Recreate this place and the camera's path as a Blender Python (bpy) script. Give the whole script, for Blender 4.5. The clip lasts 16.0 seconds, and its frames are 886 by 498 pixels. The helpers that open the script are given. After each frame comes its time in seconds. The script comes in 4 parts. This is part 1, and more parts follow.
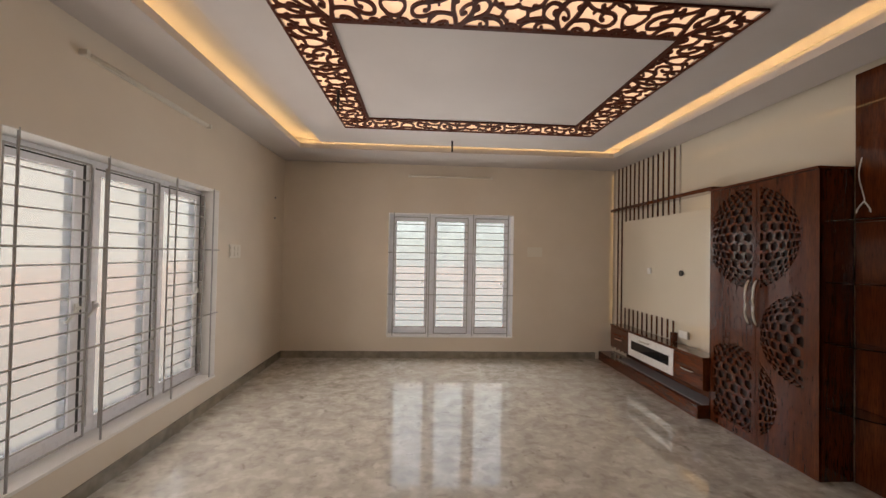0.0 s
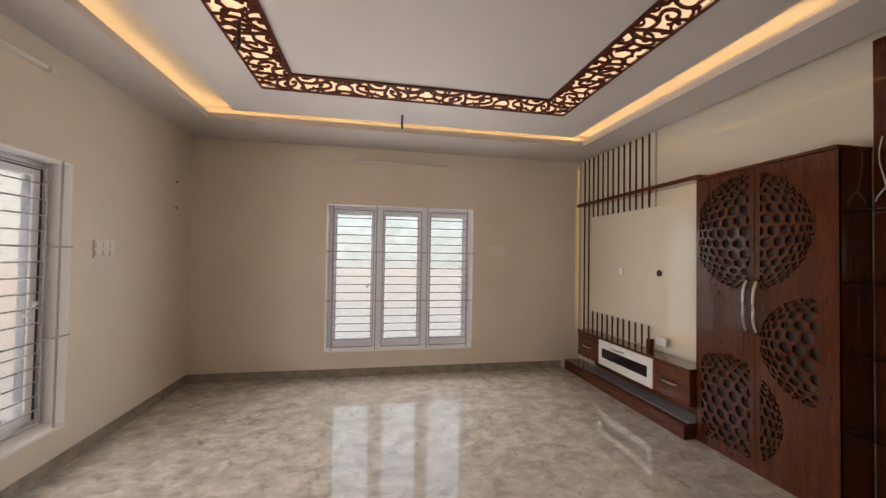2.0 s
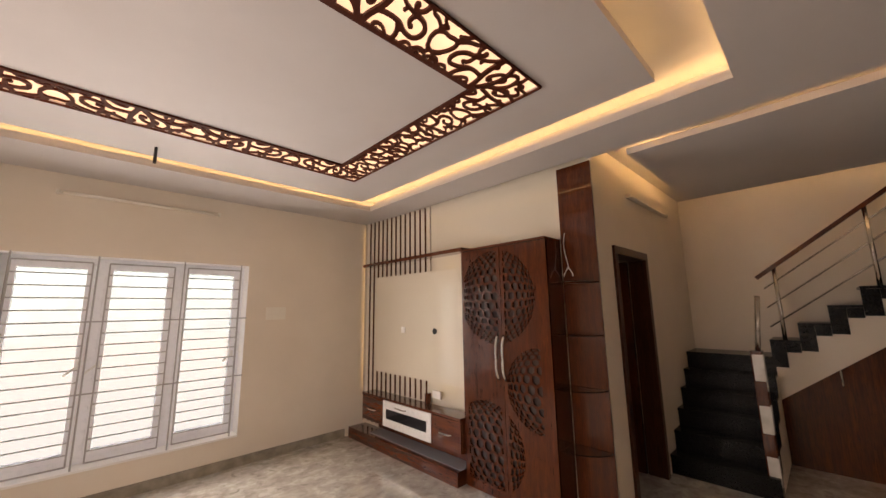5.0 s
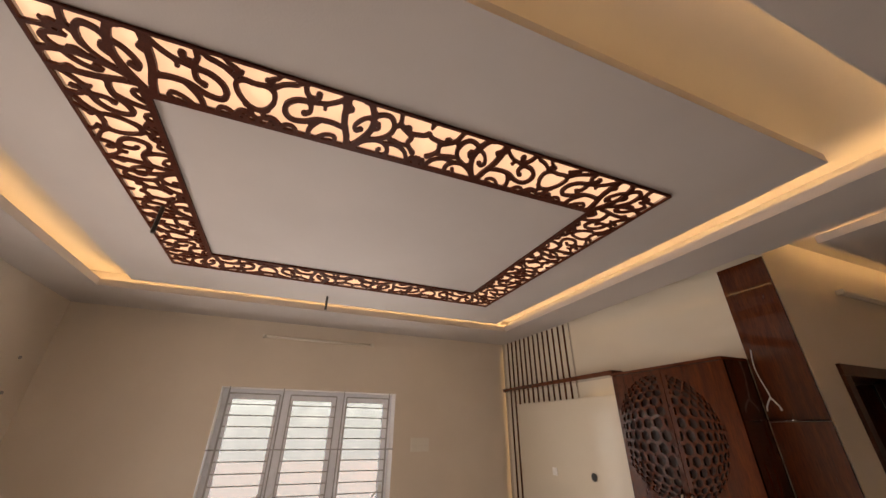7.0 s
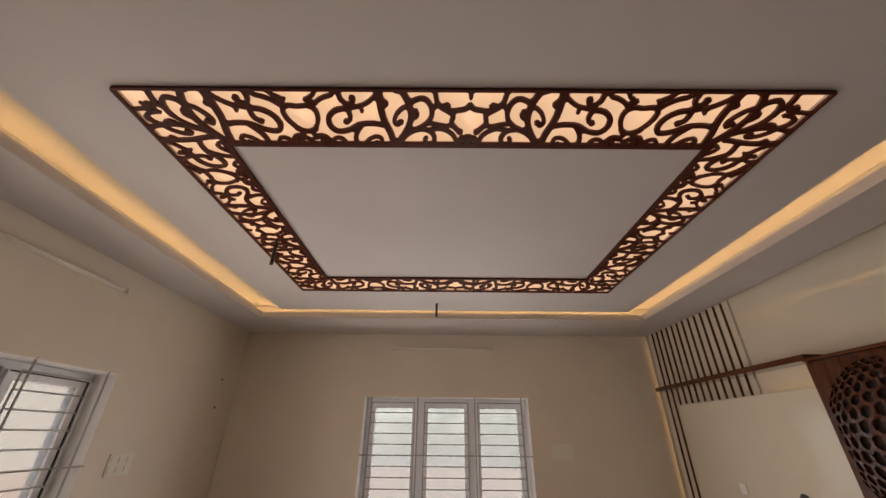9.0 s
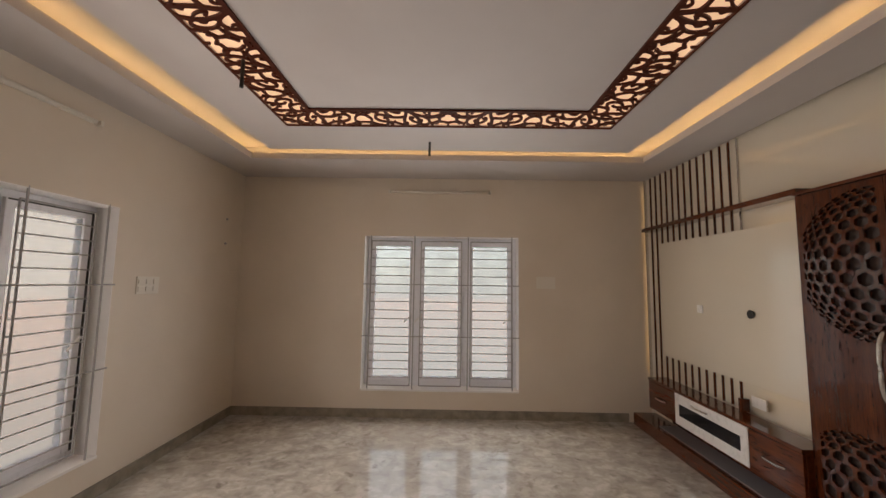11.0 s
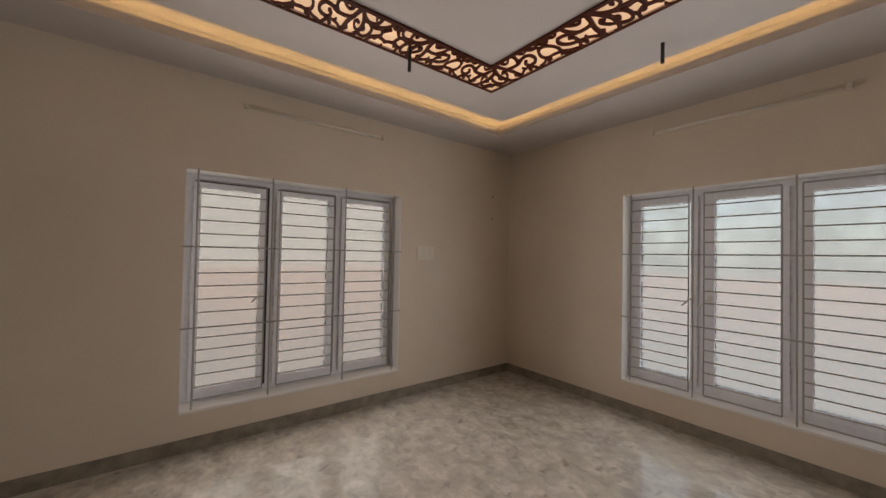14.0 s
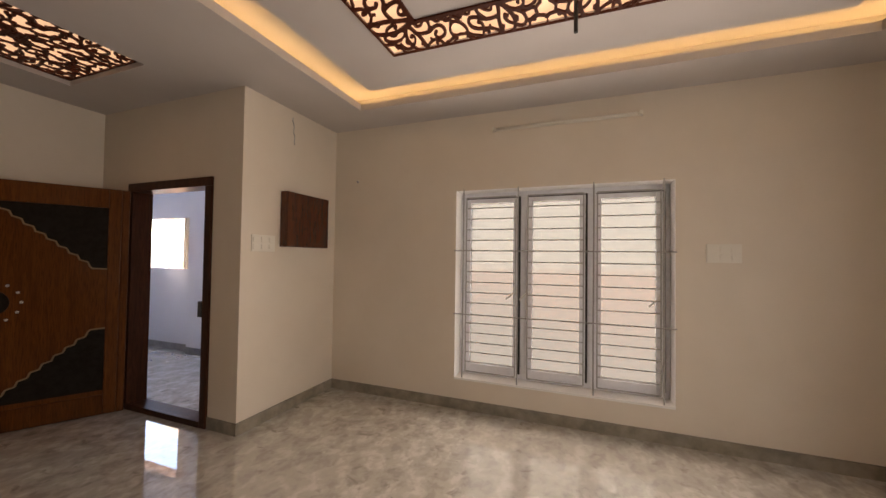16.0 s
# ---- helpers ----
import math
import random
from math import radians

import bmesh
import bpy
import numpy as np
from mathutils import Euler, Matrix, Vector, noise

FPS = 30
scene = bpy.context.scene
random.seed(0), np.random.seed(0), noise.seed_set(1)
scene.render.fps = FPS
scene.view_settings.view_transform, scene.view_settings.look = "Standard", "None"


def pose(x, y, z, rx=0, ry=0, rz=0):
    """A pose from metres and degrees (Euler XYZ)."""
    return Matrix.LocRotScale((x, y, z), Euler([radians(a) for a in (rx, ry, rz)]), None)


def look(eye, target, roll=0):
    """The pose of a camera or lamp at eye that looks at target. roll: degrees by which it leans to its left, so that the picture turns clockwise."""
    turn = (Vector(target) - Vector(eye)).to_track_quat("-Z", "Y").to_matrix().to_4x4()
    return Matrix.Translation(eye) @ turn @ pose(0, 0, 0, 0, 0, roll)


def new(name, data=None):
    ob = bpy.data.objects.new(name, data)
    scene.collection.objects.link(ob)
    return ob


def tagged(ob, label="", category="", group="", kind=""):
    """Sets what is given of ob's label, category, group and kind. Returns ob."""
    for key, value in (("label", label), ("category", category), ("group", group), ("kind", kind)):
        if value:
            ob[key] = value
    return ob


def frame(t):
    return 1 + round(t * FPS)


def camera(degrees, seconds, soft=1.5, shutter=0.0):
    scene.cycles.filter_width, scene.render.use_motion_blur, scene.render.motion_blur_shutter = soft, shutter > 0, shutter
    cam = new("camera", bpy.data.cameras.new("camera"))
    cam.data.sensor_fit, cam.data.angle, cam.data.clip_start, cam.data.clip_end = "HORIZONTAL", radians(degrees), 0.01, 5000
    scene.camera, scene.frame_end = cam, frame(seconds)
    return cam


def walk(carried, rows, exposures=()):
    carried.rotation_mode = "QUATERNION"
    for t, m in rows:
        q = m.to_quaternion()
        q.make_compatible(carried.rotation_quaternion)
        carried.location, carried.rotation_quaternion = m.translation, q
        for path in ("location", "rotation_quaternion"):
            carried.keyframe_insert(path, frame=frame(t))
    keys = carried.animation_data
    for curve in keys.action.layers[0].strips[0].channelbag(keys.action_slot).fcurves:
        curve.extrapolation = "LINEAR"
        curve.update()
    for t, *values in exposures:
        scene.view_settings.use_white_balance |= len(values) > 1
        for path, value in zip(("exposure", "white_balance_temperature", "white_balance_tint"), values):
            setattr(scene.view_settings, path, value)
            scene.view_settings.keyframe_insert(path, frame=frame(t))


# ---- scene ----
cam = camera(101.5, 16.0)
PATH = [
    (0, (0.033, 0.228, 1.487), (0.14, 2.225, 1.518), 1.1),
    (0.5, (0.049, 0.331, 1.482), (0.146, 2.329, 1.511), 1.1),
    (1, (0.02, 0.546, 1.481), (0.116, 2.543, 1.507), 0.9),
    (1.5, (0.041, 0.755, 1.464), (0.188, 2.749, 1.497), 0.9),
    (2, (0.122, 0.922, 1.465), (0.482, 2.889, 1.506), 0.9),
    (2.5, (0.156, 1.007, 1.458), (0.77, 2.91, 1.507), 0.8),
    (3, (0.161, 1.048, 1.467), (1.035, 2.846, 1.517), 0.8),
    (3.5, (0.195, 1.047, 1.484), (1.297, 2.716, 1.529), 0.6),
    (4, (0.197, 1.047, 1.485), (1.495, 2.568, 1.532), 0.5),
    (4.2, (0.164, 1.067, 1.49), (1.541, 2.518, 1.533), 0.2),
    (6.3, (0.088, 0.979, 1.694), (1.176, 2.395, 2.595), 0.7),
    (6.5, (0.099, 0.997, 1.695), (1.079, 2.491, 2.594), 0.3),
    (7, (0.139, 0.986, 1.691), (0.802, 2.645, 2.589), 0.6),
    (7.5, (0.184, 1.001, 1.683), (0.542, 2.755, 2.575), 0.5),
    (8, (0.277, 1.019, 1.69), (0.385, 2.8, 2.593), 0.7),
    (8.5, (0.372, 1.028, 1.697), (0.363, 2.8, 2.623), 0.6),
    (9, (0.403, 1.091, 1.678), (0.394, 2.865, 2.601), 0.6),
    (9.5, (0.401, 1.137, 1.643), (0.394, 2.976, 2.429), 0.7),
    (10, (0.399, 1.178, 1.612), (0.4, 3.102, 2.159), 0.6),
    (10.2, (0.413, 1.192, 1.582), (0.412, 3.14, 2.033), 0.7),
    (12.3, (0.622, 1.176, 1.511), (0.339, 3.155, 1.552), 0.7),
    (12.5, (0.646, 1.198, 1.487), (0.236, 3.155, 1.533), 0.6),
    (13, (0.843, 1.4, 1.485), (0.005, 3.216, 1.525), 0.7),
    (13.5, (1.082, 1.646, 1.476), (-0.168, 3.206, 1.523), 0.9),
    (14, (1.273, 1.934, 1.454), (-0.32, 3.143, 1.493), 1.1),
    (14.5, (1.47, 2.25, 1.455), (-0.384, 3.001, 1.491), 1.1),
    (15, (1.566, 2.569, 1.431), (-0.411, 2.866, 1.481), 0.9),
    (15.5, (1.509, 2.872, 1.41), (-0.483, 2.695, 1.464), 0.9),
    (16, (1.326, 3.142, 1.421), (-0.543, 2.43, 1.468), 0.8),
]
EXPOSURES = [(0.0, 1.68, 6900, 18), (2.0, 1.8, 6770, 19), (4.0, 2.23, 7150, 22), (6.5, 2.08, 7550, 26), (7.0, 1.7, 7450, 24), (8.0, 1.48, 7170, 22), (9.0, 1.36, 7170, 22), (12.5, 1.42, 6920, 19), (13.5, 1.29, 6870, 18), (14.0, 1.13, 6870, 19), (14.5, 1.16, 6920, 19), (15.5, 1.68, 7470, 20), (16.0, 1.64, 7620, 22)]
walk(cam, [(t, look(eye, target, roll)) for t, eye, target, roll in PATH], EXPOSURES)
SKY, SUN, PANEL_E, STRIP_E, DAY = 0.42, 5.0, 0.255, 2.6, 22.0

# ---- light ----
world = bpy.data.worlds.new("world")
scene.world = world
world.use_nodes = True
wn = world.node_tree.nodes
sky = wn.new("ShaderNodeTexSky")
sky.sky_type, sky.sun_disc = "NISHITA", False
sky.sun_elevation, sky.sun_rotation = radians(42), radians(135)
world.node_tree.links.new(sky.outputs[0], wn["Background"].inputs[0])
wn["Background"].inputs[1].default_value = SKY
sun = new("sun", bpy.data.lights.new("sun", "SUN"))
sun.data.energy, sun.data.angle, sun.data.color = SUN, radians(12), (1.0, 0.95, 0.88)
sun.matrix_world = look((7, -7, 9), (0, 0, 0))


def daylight(at, aim, w, h, watts, colour=(0.96, 1.0, 0.98)):
    """An area lamp in an opening, standing in for the sky's light."""
    lamp = new("daylight", bpy.data.lights.new("daylight", "AREA"))
    lamp.data.shape, lamp.data.size, lamp.data.size_y = "RECTANGLE", w, h
    lamp.data.energy, lamp.data.color = watts, colour
    lamp.matrix_world = look(at, aim)


daylight((0.435, 5.71, 1.185), (0.435, 0.0, 1.185), 1.72, 1.7, DAY * 1.1)
daylight((-2.21, 2.935, 1.165), (0.0, 2.935, 1.165), 1.72, 1.65, DAY * 0.9, (1.0, 0.95, 0.87))

# ---- materials ----
def material(name):
    m = bpy.data.materials.new(name)
    m.use_nodes = True
    return m, m.node_tree.nodes, m.node_tree.links, m.node_tree.nodes["Principled BSDF"]


def mixer(n, l, a, b, fac):
    mx = n.new("ShaderNodeMix")
    mx.data_type = "RGBA"
    for i, c in ((6, a), (7, b)):
        if isinstance(c, tuple):
            mx.inputs[i].default_value = (*c, 1)
        else:
            l.new(c, mx.inputs[i])
    l.new(fac, mx.inputs[0])
    return mx.outputs[2]


def noisy(n, l, scale, detail=4, stretch=(1, 1, 1), low=0.35, high=0.65, rough=0.55, distort=0.0):
    tc = n.new("ShaderNodeTexCoord")
    mp = n.new("ShaderNodeMapping")
    mp.inputs["Scale"].default_value = stretch
    l.new(tc.outputs["Object"], mp.inputs[0])
    tx = n.new("ShaderNodeTexNoise")
    tx.inputs["Scale"].default_value, tx.inputs["Detail"].default_value = scale, detail
    tx.inputs["Roughness"].default_value, tx.inputs["Distortion"].default_value = rough, distort
    l.new(mp.outputs[0], tx.inputs[0])
    rp = n.new("ShaderNodeMapRange")
    rp.inputs[1].default_value, rp.inputs[2].default_value = low, high
    l.new(tx.outputs[0], rp.inputs[0])
    return rp.outputs[0]


def bumpy(n, l, b, height, strength, distance):
    bp = n.new("ShaderNodeBump")
    bp.inputs["Strength"].default_value, bp.inputs["Distance"].default_value = strength, distance
    l.new(height, bp.inputs["Height"])
    l.new(bp.outputs[0], b.inputs["Normal"])


def paint(name, colour, colour2, rough=0.5, scale=1.3, grain=140, bump=0.12, coat=0.0):
    m, n, l, b = material(name)
    l.new(mixer(n, l, colour, colour2, noisy(n, l, scale, 5)), b.inputs["Base Color"])
    b.inputs["Roughness"].default_value = rough
    b.inputs["Coat Weight"].default_value = coat
    bumpy(n, l, b, noisy(n, l, grain, 3), bump, 0.002)
    return m


def wood(name, dark, light, rough=0.25, stretch=(9, 9, 0.7), coat=0.0, scale=3.0):
    m, n, l, b = material(name)
    base = mixer(n, l, dark, light, noisy(n, l, scale, 8, stretch, 0.25, 0.78, 0.55, 0.5))
    streak = noisy(n, l, scale * 6, 3, stretch, 0.45, 0.75)
    oi = n.new("ShaderNodeObjectInfo")
    hs = n.new("ShaderNodeHueSaturation")
    rp = n.new("ShaderNodeMapRange")
    rp.inputs[3].default_value, rp.inputs[4].default_value = 0.88, 1.1
    l.new(oi.outputs["Random"], rp.inputs[0])
    l.new(rp.outputs[0], hs.inputs["Value"])
    l.new(mixer(n, l, base, tuple(c * 0.75 for c in dark), streak), hs.inputs["Color"])
    l.new(hs.outputs[0], b.inputs["Base Color"])
    b.inputs["Roughness"].default_value = rough
    b.inputs["Specular IOR Level"].default_value = 0.15
    b.inputs["Coat Weight"].default_value, b.inputs["Coat Roughness"].default_value = coat, 0.03
    bumpy(n, l, b, streak, 0.06, 0.002)
    return m


def plain(name, colour, rough=0.4, metal=0.0):
    m, n, l, b = material(name)
    b.inputs["Base Color"].default_value = (*colour, 1)
    b.inputs["Metallic"].default_value = metal
    r = noisy(n, l, 25, 3)
    mp = n.new("ShaderNodeMapRange")
    mp.inputs[3].default_value, mp.inputs[4].default_value = rough * 0.8, min(1, rough * 1.25)
    l.new(r, mp.inputs[0])
    l.new(mp.outputs[0], b.inputs["Roughness"])
    return m


def glow(name, colour, strength):
    m, n, l, b = material(name)
    b.inputs["Base Color"].default_value = (*colour, 1)
    b.inputs["Emission Color"].default_value = (*colour, 1)
    b.inputs["Emission Strength"].default_value = strength
    return m


def floor_material(name):
    m, n, l, b = material(name)
    cloud = noisy(n, l, 1.6, 4, (1, 1, 1), 0.3, 0.7, 0.55, 0.3)
    flake = noisy(n, l, 6.0, 4, (1, 1.2, 1), 0.42, 0.58, 0.5, 0.35)
    fine = noisy(n, l, 15, 4, (1, 1.2, 1), 0.42, 0.62, 0.5, 0.3)
    speck = noisy(n, l, 8, 5, (1.1, 0.9, 1), 0.60, 0.72, 0.55, 0.5)
    c1 = mixer(n, l, (0.37, 0.347, 0.308), (0.50, 0.47, 0.42), cloud)
    c2 = mixer(n, l, c1, (0.70, 0.672, 0.625), flake)
    c3 = mixer(n, l, c2, (0.55, 0.522, 0.468), fine)
    c4 = mixer(n, l, c3, (0.33, 0.305, 0.265), speck)
    l.new(c4, b.inputs["Base Color"])
    b.inputs["Roughness"].default_value = 0.018
    b.inputs["Coat Weight"].default_value, b.inputs["Coat Roughness"].default_value, b.inputs["Coat IOR"].default_value = 1.0, 0.008, 1.75
    b.inputs["IOR"].default_value = 1.75
    bumpy(n, l, b, noisy(n, l, 1.1, 1), 0.012, 0.01)
    return m


WALL = paint("cream wall paint", (0.73, 0.645, 0.54), (0.78, 0.695, 0.59), 0.55)
GLOSS_WALL = paint("glossy cream laminate", (0.68, 0.615, 0.50), (0.70, 0.635, 0.52), 0.03, bump=0.02)
gloss = GLOSS_WALL.node_tree.nodes["Principled BSDF"].inputs
gloss["Specular IOR Level"].default_value, gloss["Coat Weight"].default_value, gloss["Coat Roughness"].default_value = 1.0, 0.7, 0.02
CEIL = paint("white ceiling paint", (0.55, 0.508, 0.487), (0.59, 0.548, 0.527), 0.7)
FLOOR = floor_material("polished marble tile")
SKIRT = paint("grey marble skirting", (0.22, 0.195, 0.155), (0.33, 0.295, 0.24), 0.15, 9, 60, 0.02)
TEAK = wood("dark red teak laminate", (0.045, 0.0095, 0.0032), (0.135, 0.031, 0.008), 0.22, coat=0.85)
TEAK_H = wood("dark red teak, level grain", (0.058, 0.0115, 0.0036), (0.165, 0.038, 0.0095), 0.22, (9, 0.7, 9), coat=0.85)
DOORWOOD = wood("polished teak door", (0.085, 0.025, 0.005), (0.17, 0.055, 0.012), 0.3, coat=0.2)
DARKWOOD = wood("dark door frame wood", (0.035, 0.012, 0.006), (0.085, 0.03, 0.014), 0.3)
INLAY = plain("dark stained inlay", (0.012, 0.008, 0.005), 0.7)
INLAY.node_tree.nodes["Principled BSDF"].inputs["Specular IOR Level"].default_value = 0.2
MOULD = plain("worn pale moulding", (0.26, 0.17, 0.09), 0.4)
LATTICE = wood("dark brown cut board", (0.065, 0.014, 0.007), (0.105, 0.024, 0.011), 0.4)
# dark brown that stands for the shade inside the door holes
HOLE_SHADE = plain("recess shade colour", (0.035, 0.02, 0.015), 0.35)
SWITCH = plain("cream switch plastic", (0.80, 0.755, 0.67), 0.35)
WHITE = plain("white plastic", (0.78, 0.77, 0.74), 0.3)
UPVC = plain("white window plastic", (0.88, 0.89, 0.93), 0.3)
REVEAL = paint("white reveal paint", (0.86, 0.84, 0.81), (0.88, 0.86, 0.84), 0.5)
GRILLE = plain("white-grey enamelled iron", (0.38, 0.37, 0.365), 0.4)
CHROME = plain("brushed steel", (0.72, 0.70, 0.66), 0.18, 1.0)
BLACK = plain("black plastic", (0.015, 0.015, 0.015), 0.35)
DARKGLASS = plain("black glass", (0.008, 0.008, 0.01), 0.05)
GRANITE = paint("black granite", (0.004, 0.004, 0.004), (0.008, 0.0075, 0.007), 0.22, 60, 200, 0.0)
GRANITE.node_tree.nodes["Principled BSDF"].inputs["Specular IOR Level"].default_value = 0.2
MARBLE = paint("white marble inlay", (0.5, 0.47, 0.42), (0.68, 0.66, 0.61), 0.25, 7, 90, 0.03)
GREYTOP = plain("grey glossy plinth top", (0.24, 0.24, 0.26), 0.12)
PANEL_GLOW = glow("warm lamp sheet", (1.0, 0.68, 0.42), PANEL_E)
STRIP_GLOW = glow("warm lamp strip", (1.0, 0.70, 0.30), STRIP_E)
HALL_GLOW = glow("bright warm lamp strip", (1.0, 0.68, 0.29), STRIP_E * 1.5)
# fill light for the cove's lip, no lamp of the room
RIM_FILL = glow("added rim fill light", (1.0, 0.72, 0.34), STRIP_E * 0.3)
TV_GLOW = glow("soft warm lamp strip", (1.0, 0.72, 0.34), STRIP_E * 0.36)
SOFT_GLOW = glow("dim warm lamp strip", (1.0, 0.72, 0.32), STRIP_E * 0.16)

GLASS, gn, gl, gb = material("frosted window glass")
gb.inputs["Base Color"].default_value = (0.070, 0.075, 0.074, 1)
gb.inputs["Transmission Weight"].default_value = 1.0
gb.inputs["Roughness"].default_value = 0.22
gb.inputs["IOR"].default_value = 1.25
bumpy(gn, gl, gb, noisy(gn, gl, 90, 2), 0.05, 0.002)
CLEAR, _n, _l, cb = material("clear shelf glass")
cb.inputs["Base Color"].default_value = (0.8, 0.88, 0.86, 1)
cb.inputs["Transmission Weight"].default_value = 1.0
cb.inputs["Roughness"].default_value = 0.02


# ---- building blocks ----
def box(bm, x0, x1, y0, y1, z0, z1, bevel=0.0):
    made = bmesh.ops.create_cube(bm, size=1, matrix=Matrix.LocRotScale(((x0 + x1) / 2, (y0 + y1) / 2, (z0 + z1) / 2), None, (abs(x1 - x0), abs(y1 - y0), abs(z1 - z0))))
    if bevel:
        edges = {e for v in made["verts"] for e in v.link_edges}
        bmesh.ops.bevel(bm, geom=list(edges), offset=bevel, segments=2, affect="EDGES", profile=0.6)
    return bm


def rod(bm, a, b, r, sides=8):
    a, b = Vector(a), Vector(b)
    turn = (b - a).to_track_quat("Z", "Y").to_matrix().to_4x4()
    bmesh.ops.create_cone(bm, cap_ends=True, segments=sides, radius1=r, radius2=r, depth=(b - a).length, matrix=Matrix.Translation((a + b) / 2) @ turn)
    return bm


def tube(points, radius, sides=8):
    """A smooth tube along points."""
    bm, rings = bmesh.new(), []
    pts = [Vector(p) for p in points]
    for i, p in enumerate(pts):
        way = (pts[min(i + 1, len(pts) - 1)] - pts[max(i - 1, 0)]).normalized()
        q = way.to_track_quat("Z", "Y")
        rings.append([bm.verts.new(p + q @ Vector((radius * math.cos(k * math.tau / sides), radius * math.sin(k * math.tau / sides), 0))) for k in range(sides)])
    for a, b in zip(rings, rings[1:]):
        for k in range(sides):
            bm.faces.new((a[k], a[(k + 1) % sides], b[(k + 1) % sides], b[k]))
    bm.faces.new(rings[0][::-1])
    bm.faces.new(rings[-1])
    bmesh.ops.recalc_face_normals(bm, faces=bm.faces)
    return bm


def mesh_of(name, bm, mat, smooth=False):
    me = bpy.data.meshes.new(name)
    bm.to_mesh(me)
    bm.free()
    me.materials.append(mat)
    if smooth:
        me.shade_smooth()
    return me


def part(name, bm, mat, parent=None, label="", smooth=False):
    ob = new(name, mesh_of(name, bm, mat, smooth))
    ob.parent = parent
    if label:
        ob["label"] = label
    return ob


def boxes(*rows, bevel=0.0):
    bm = bmesh.new()
    for r in rows:
        box(bm, *r, bevel=bevel)
    return bm


def thing(name, label, category, at=(0, 0, 0), turn=0, group="", kind=""):
    ob = new(name)
    ob.empty_display_size = 0.1
    ob.matrix_world = pose(*at, 0, 0, turn)
    return tagged(ob, label, category, group, kind)


def structure(name, bm, mat, label, category):
    return tagged(part(name, bm, mat), label, category, kind="structure")


# ---- plan ----
XW, XE, YN = -1.95, 2.88, 5.45      # living room: window wall, television wall, far wall
YS = -1.235                         # wall behind the entrance
XD, YP = -0.785, 0.62               # door wall, return wall
YH = 2.24                          # hall wall with the inner door
XH, YHS = 5.70, -2.6                # hall: far wall, end
CZ, CP, CT = 2.776, 2.774, 2.955     # soffit, hanging panel, recess top
TH = 0.23


def wall_with_hole(name, axis, at, thick, a0, a1, hole, z1, mat, label):
    """A wall from a0 to a1, thick beyond its room face, with one opening (b0, b1, z0, z1) in it."""
    b0, b1, h0, h1 = hole
    rows = [(a0, b0, 0, z1), (b1, a1, 0, z1), (b0, b1, h1, z1)]
    if h0 > 0:
        rows.append((b0, b1, 0, h0))
    bm = bmesh.new()
    for p, q, r, s in rows:
        if axis == "y":
            box(bm, p, q, at, at + thick, r, s)
        else:
            box(bm, at, at + thick, p, q, r, s)
    return structure(name, bm, mat, label, "wall")


# ---- shell ----
HT = 3.2
floor = structure("floor", boxes((XW - TH, XH + TH, YHS - TH, YN + TH, -0.12, 0.0)), FLOOR, "polished grey-beige marble-look floor with soft reflections", "floor")
FW = (-0.475, 1.344, 0.293, 2.077)
LW = (2.022, 3.832, 0.275, 2.06)
wall_with_hole("wall_north", "y", YN, TH, XW - TH, XE + TH, FW, HT, WALL, "cream painted far wall with a barred window")
wall_with_hole("wall_west", "x", XW, -TH, YP - TH, YN, LW, HT, WALL, "cream painted side wall with a barred window")
ye = bmesh.new()
for z0, z1 in ((0, HT),):
    base = ye.faces.new([ye.verts.new((x, y, z0)) for x, y in ((2.848, YN), (3.0, YH + 0.015), (3.12, YH + 0.015), (3.12, YN))])
    up = bmesh.ops.extrude_face_region(ye, geom=[base])
    bmesh.ops.translate(ye, vec=(0, 0, z1 - z0), verts=[v for v in up["geom"] if isinstance(v, bmesh.types.BMVert)])
bmesh.ops.recalc_face_normals(ye, faces=ye.faces)
structure("wall_east", ye, GLOSS_WALL, "glossy cream wall behind the television unit", "wall")
structure("wall_return", boxes((XW - TH, XD - 0.16, YP - 0.16, YP, 0, HT)), WALL, "cream painted return wall beside the entrance", "wall")
MD = (-0.80, 0.30, 0.0, 2.065)
wall_with_hole("wall_entrance", "x", XD, -0.16, YS, YP, MD, HT, WALL, "cream painted wall around the main door")
structure("wall_south", boxes((XD - 0.16, XE + 0.15, YS - TH, YS, 0, HT), (XE, XE + 0.15, YHS, YS - TH, 0, HT)), WALL, "cream painted wall behind the entrance", "wall")
ID = (3.287, 4.134, 0.0, 2.09)
wall_with_hole("wall_hall_north", "y", YH, 0.15, 3.0, XH, ID, HT, WALL, "cream painted hall wall with an inner door")
structure("wall_hall_east", boxes((XH, XH + TH, YHS, YH + 0.15, 0, 5.4)), WALL, "cream painted wall beside the staircase", "wall")
structure("wall_hall_south", boxes((XE, XH + TH, YHS - TH, YHS, 0, HT)), WALL, "cream painted wall at the hall's end", "wall")
# the dim room behind the inner door
structure("wall_inner_room", boxes((3.121, 3.16, YH + 0.15, YN, 0, HT), (XH - 0.1, XH, YH + 0.15, YN, 0, HT), (XE + 0.15, XH, YN - 0.1, YN, 0, HT)), WALL, "cream painted walls of the dim inner room", "wall")

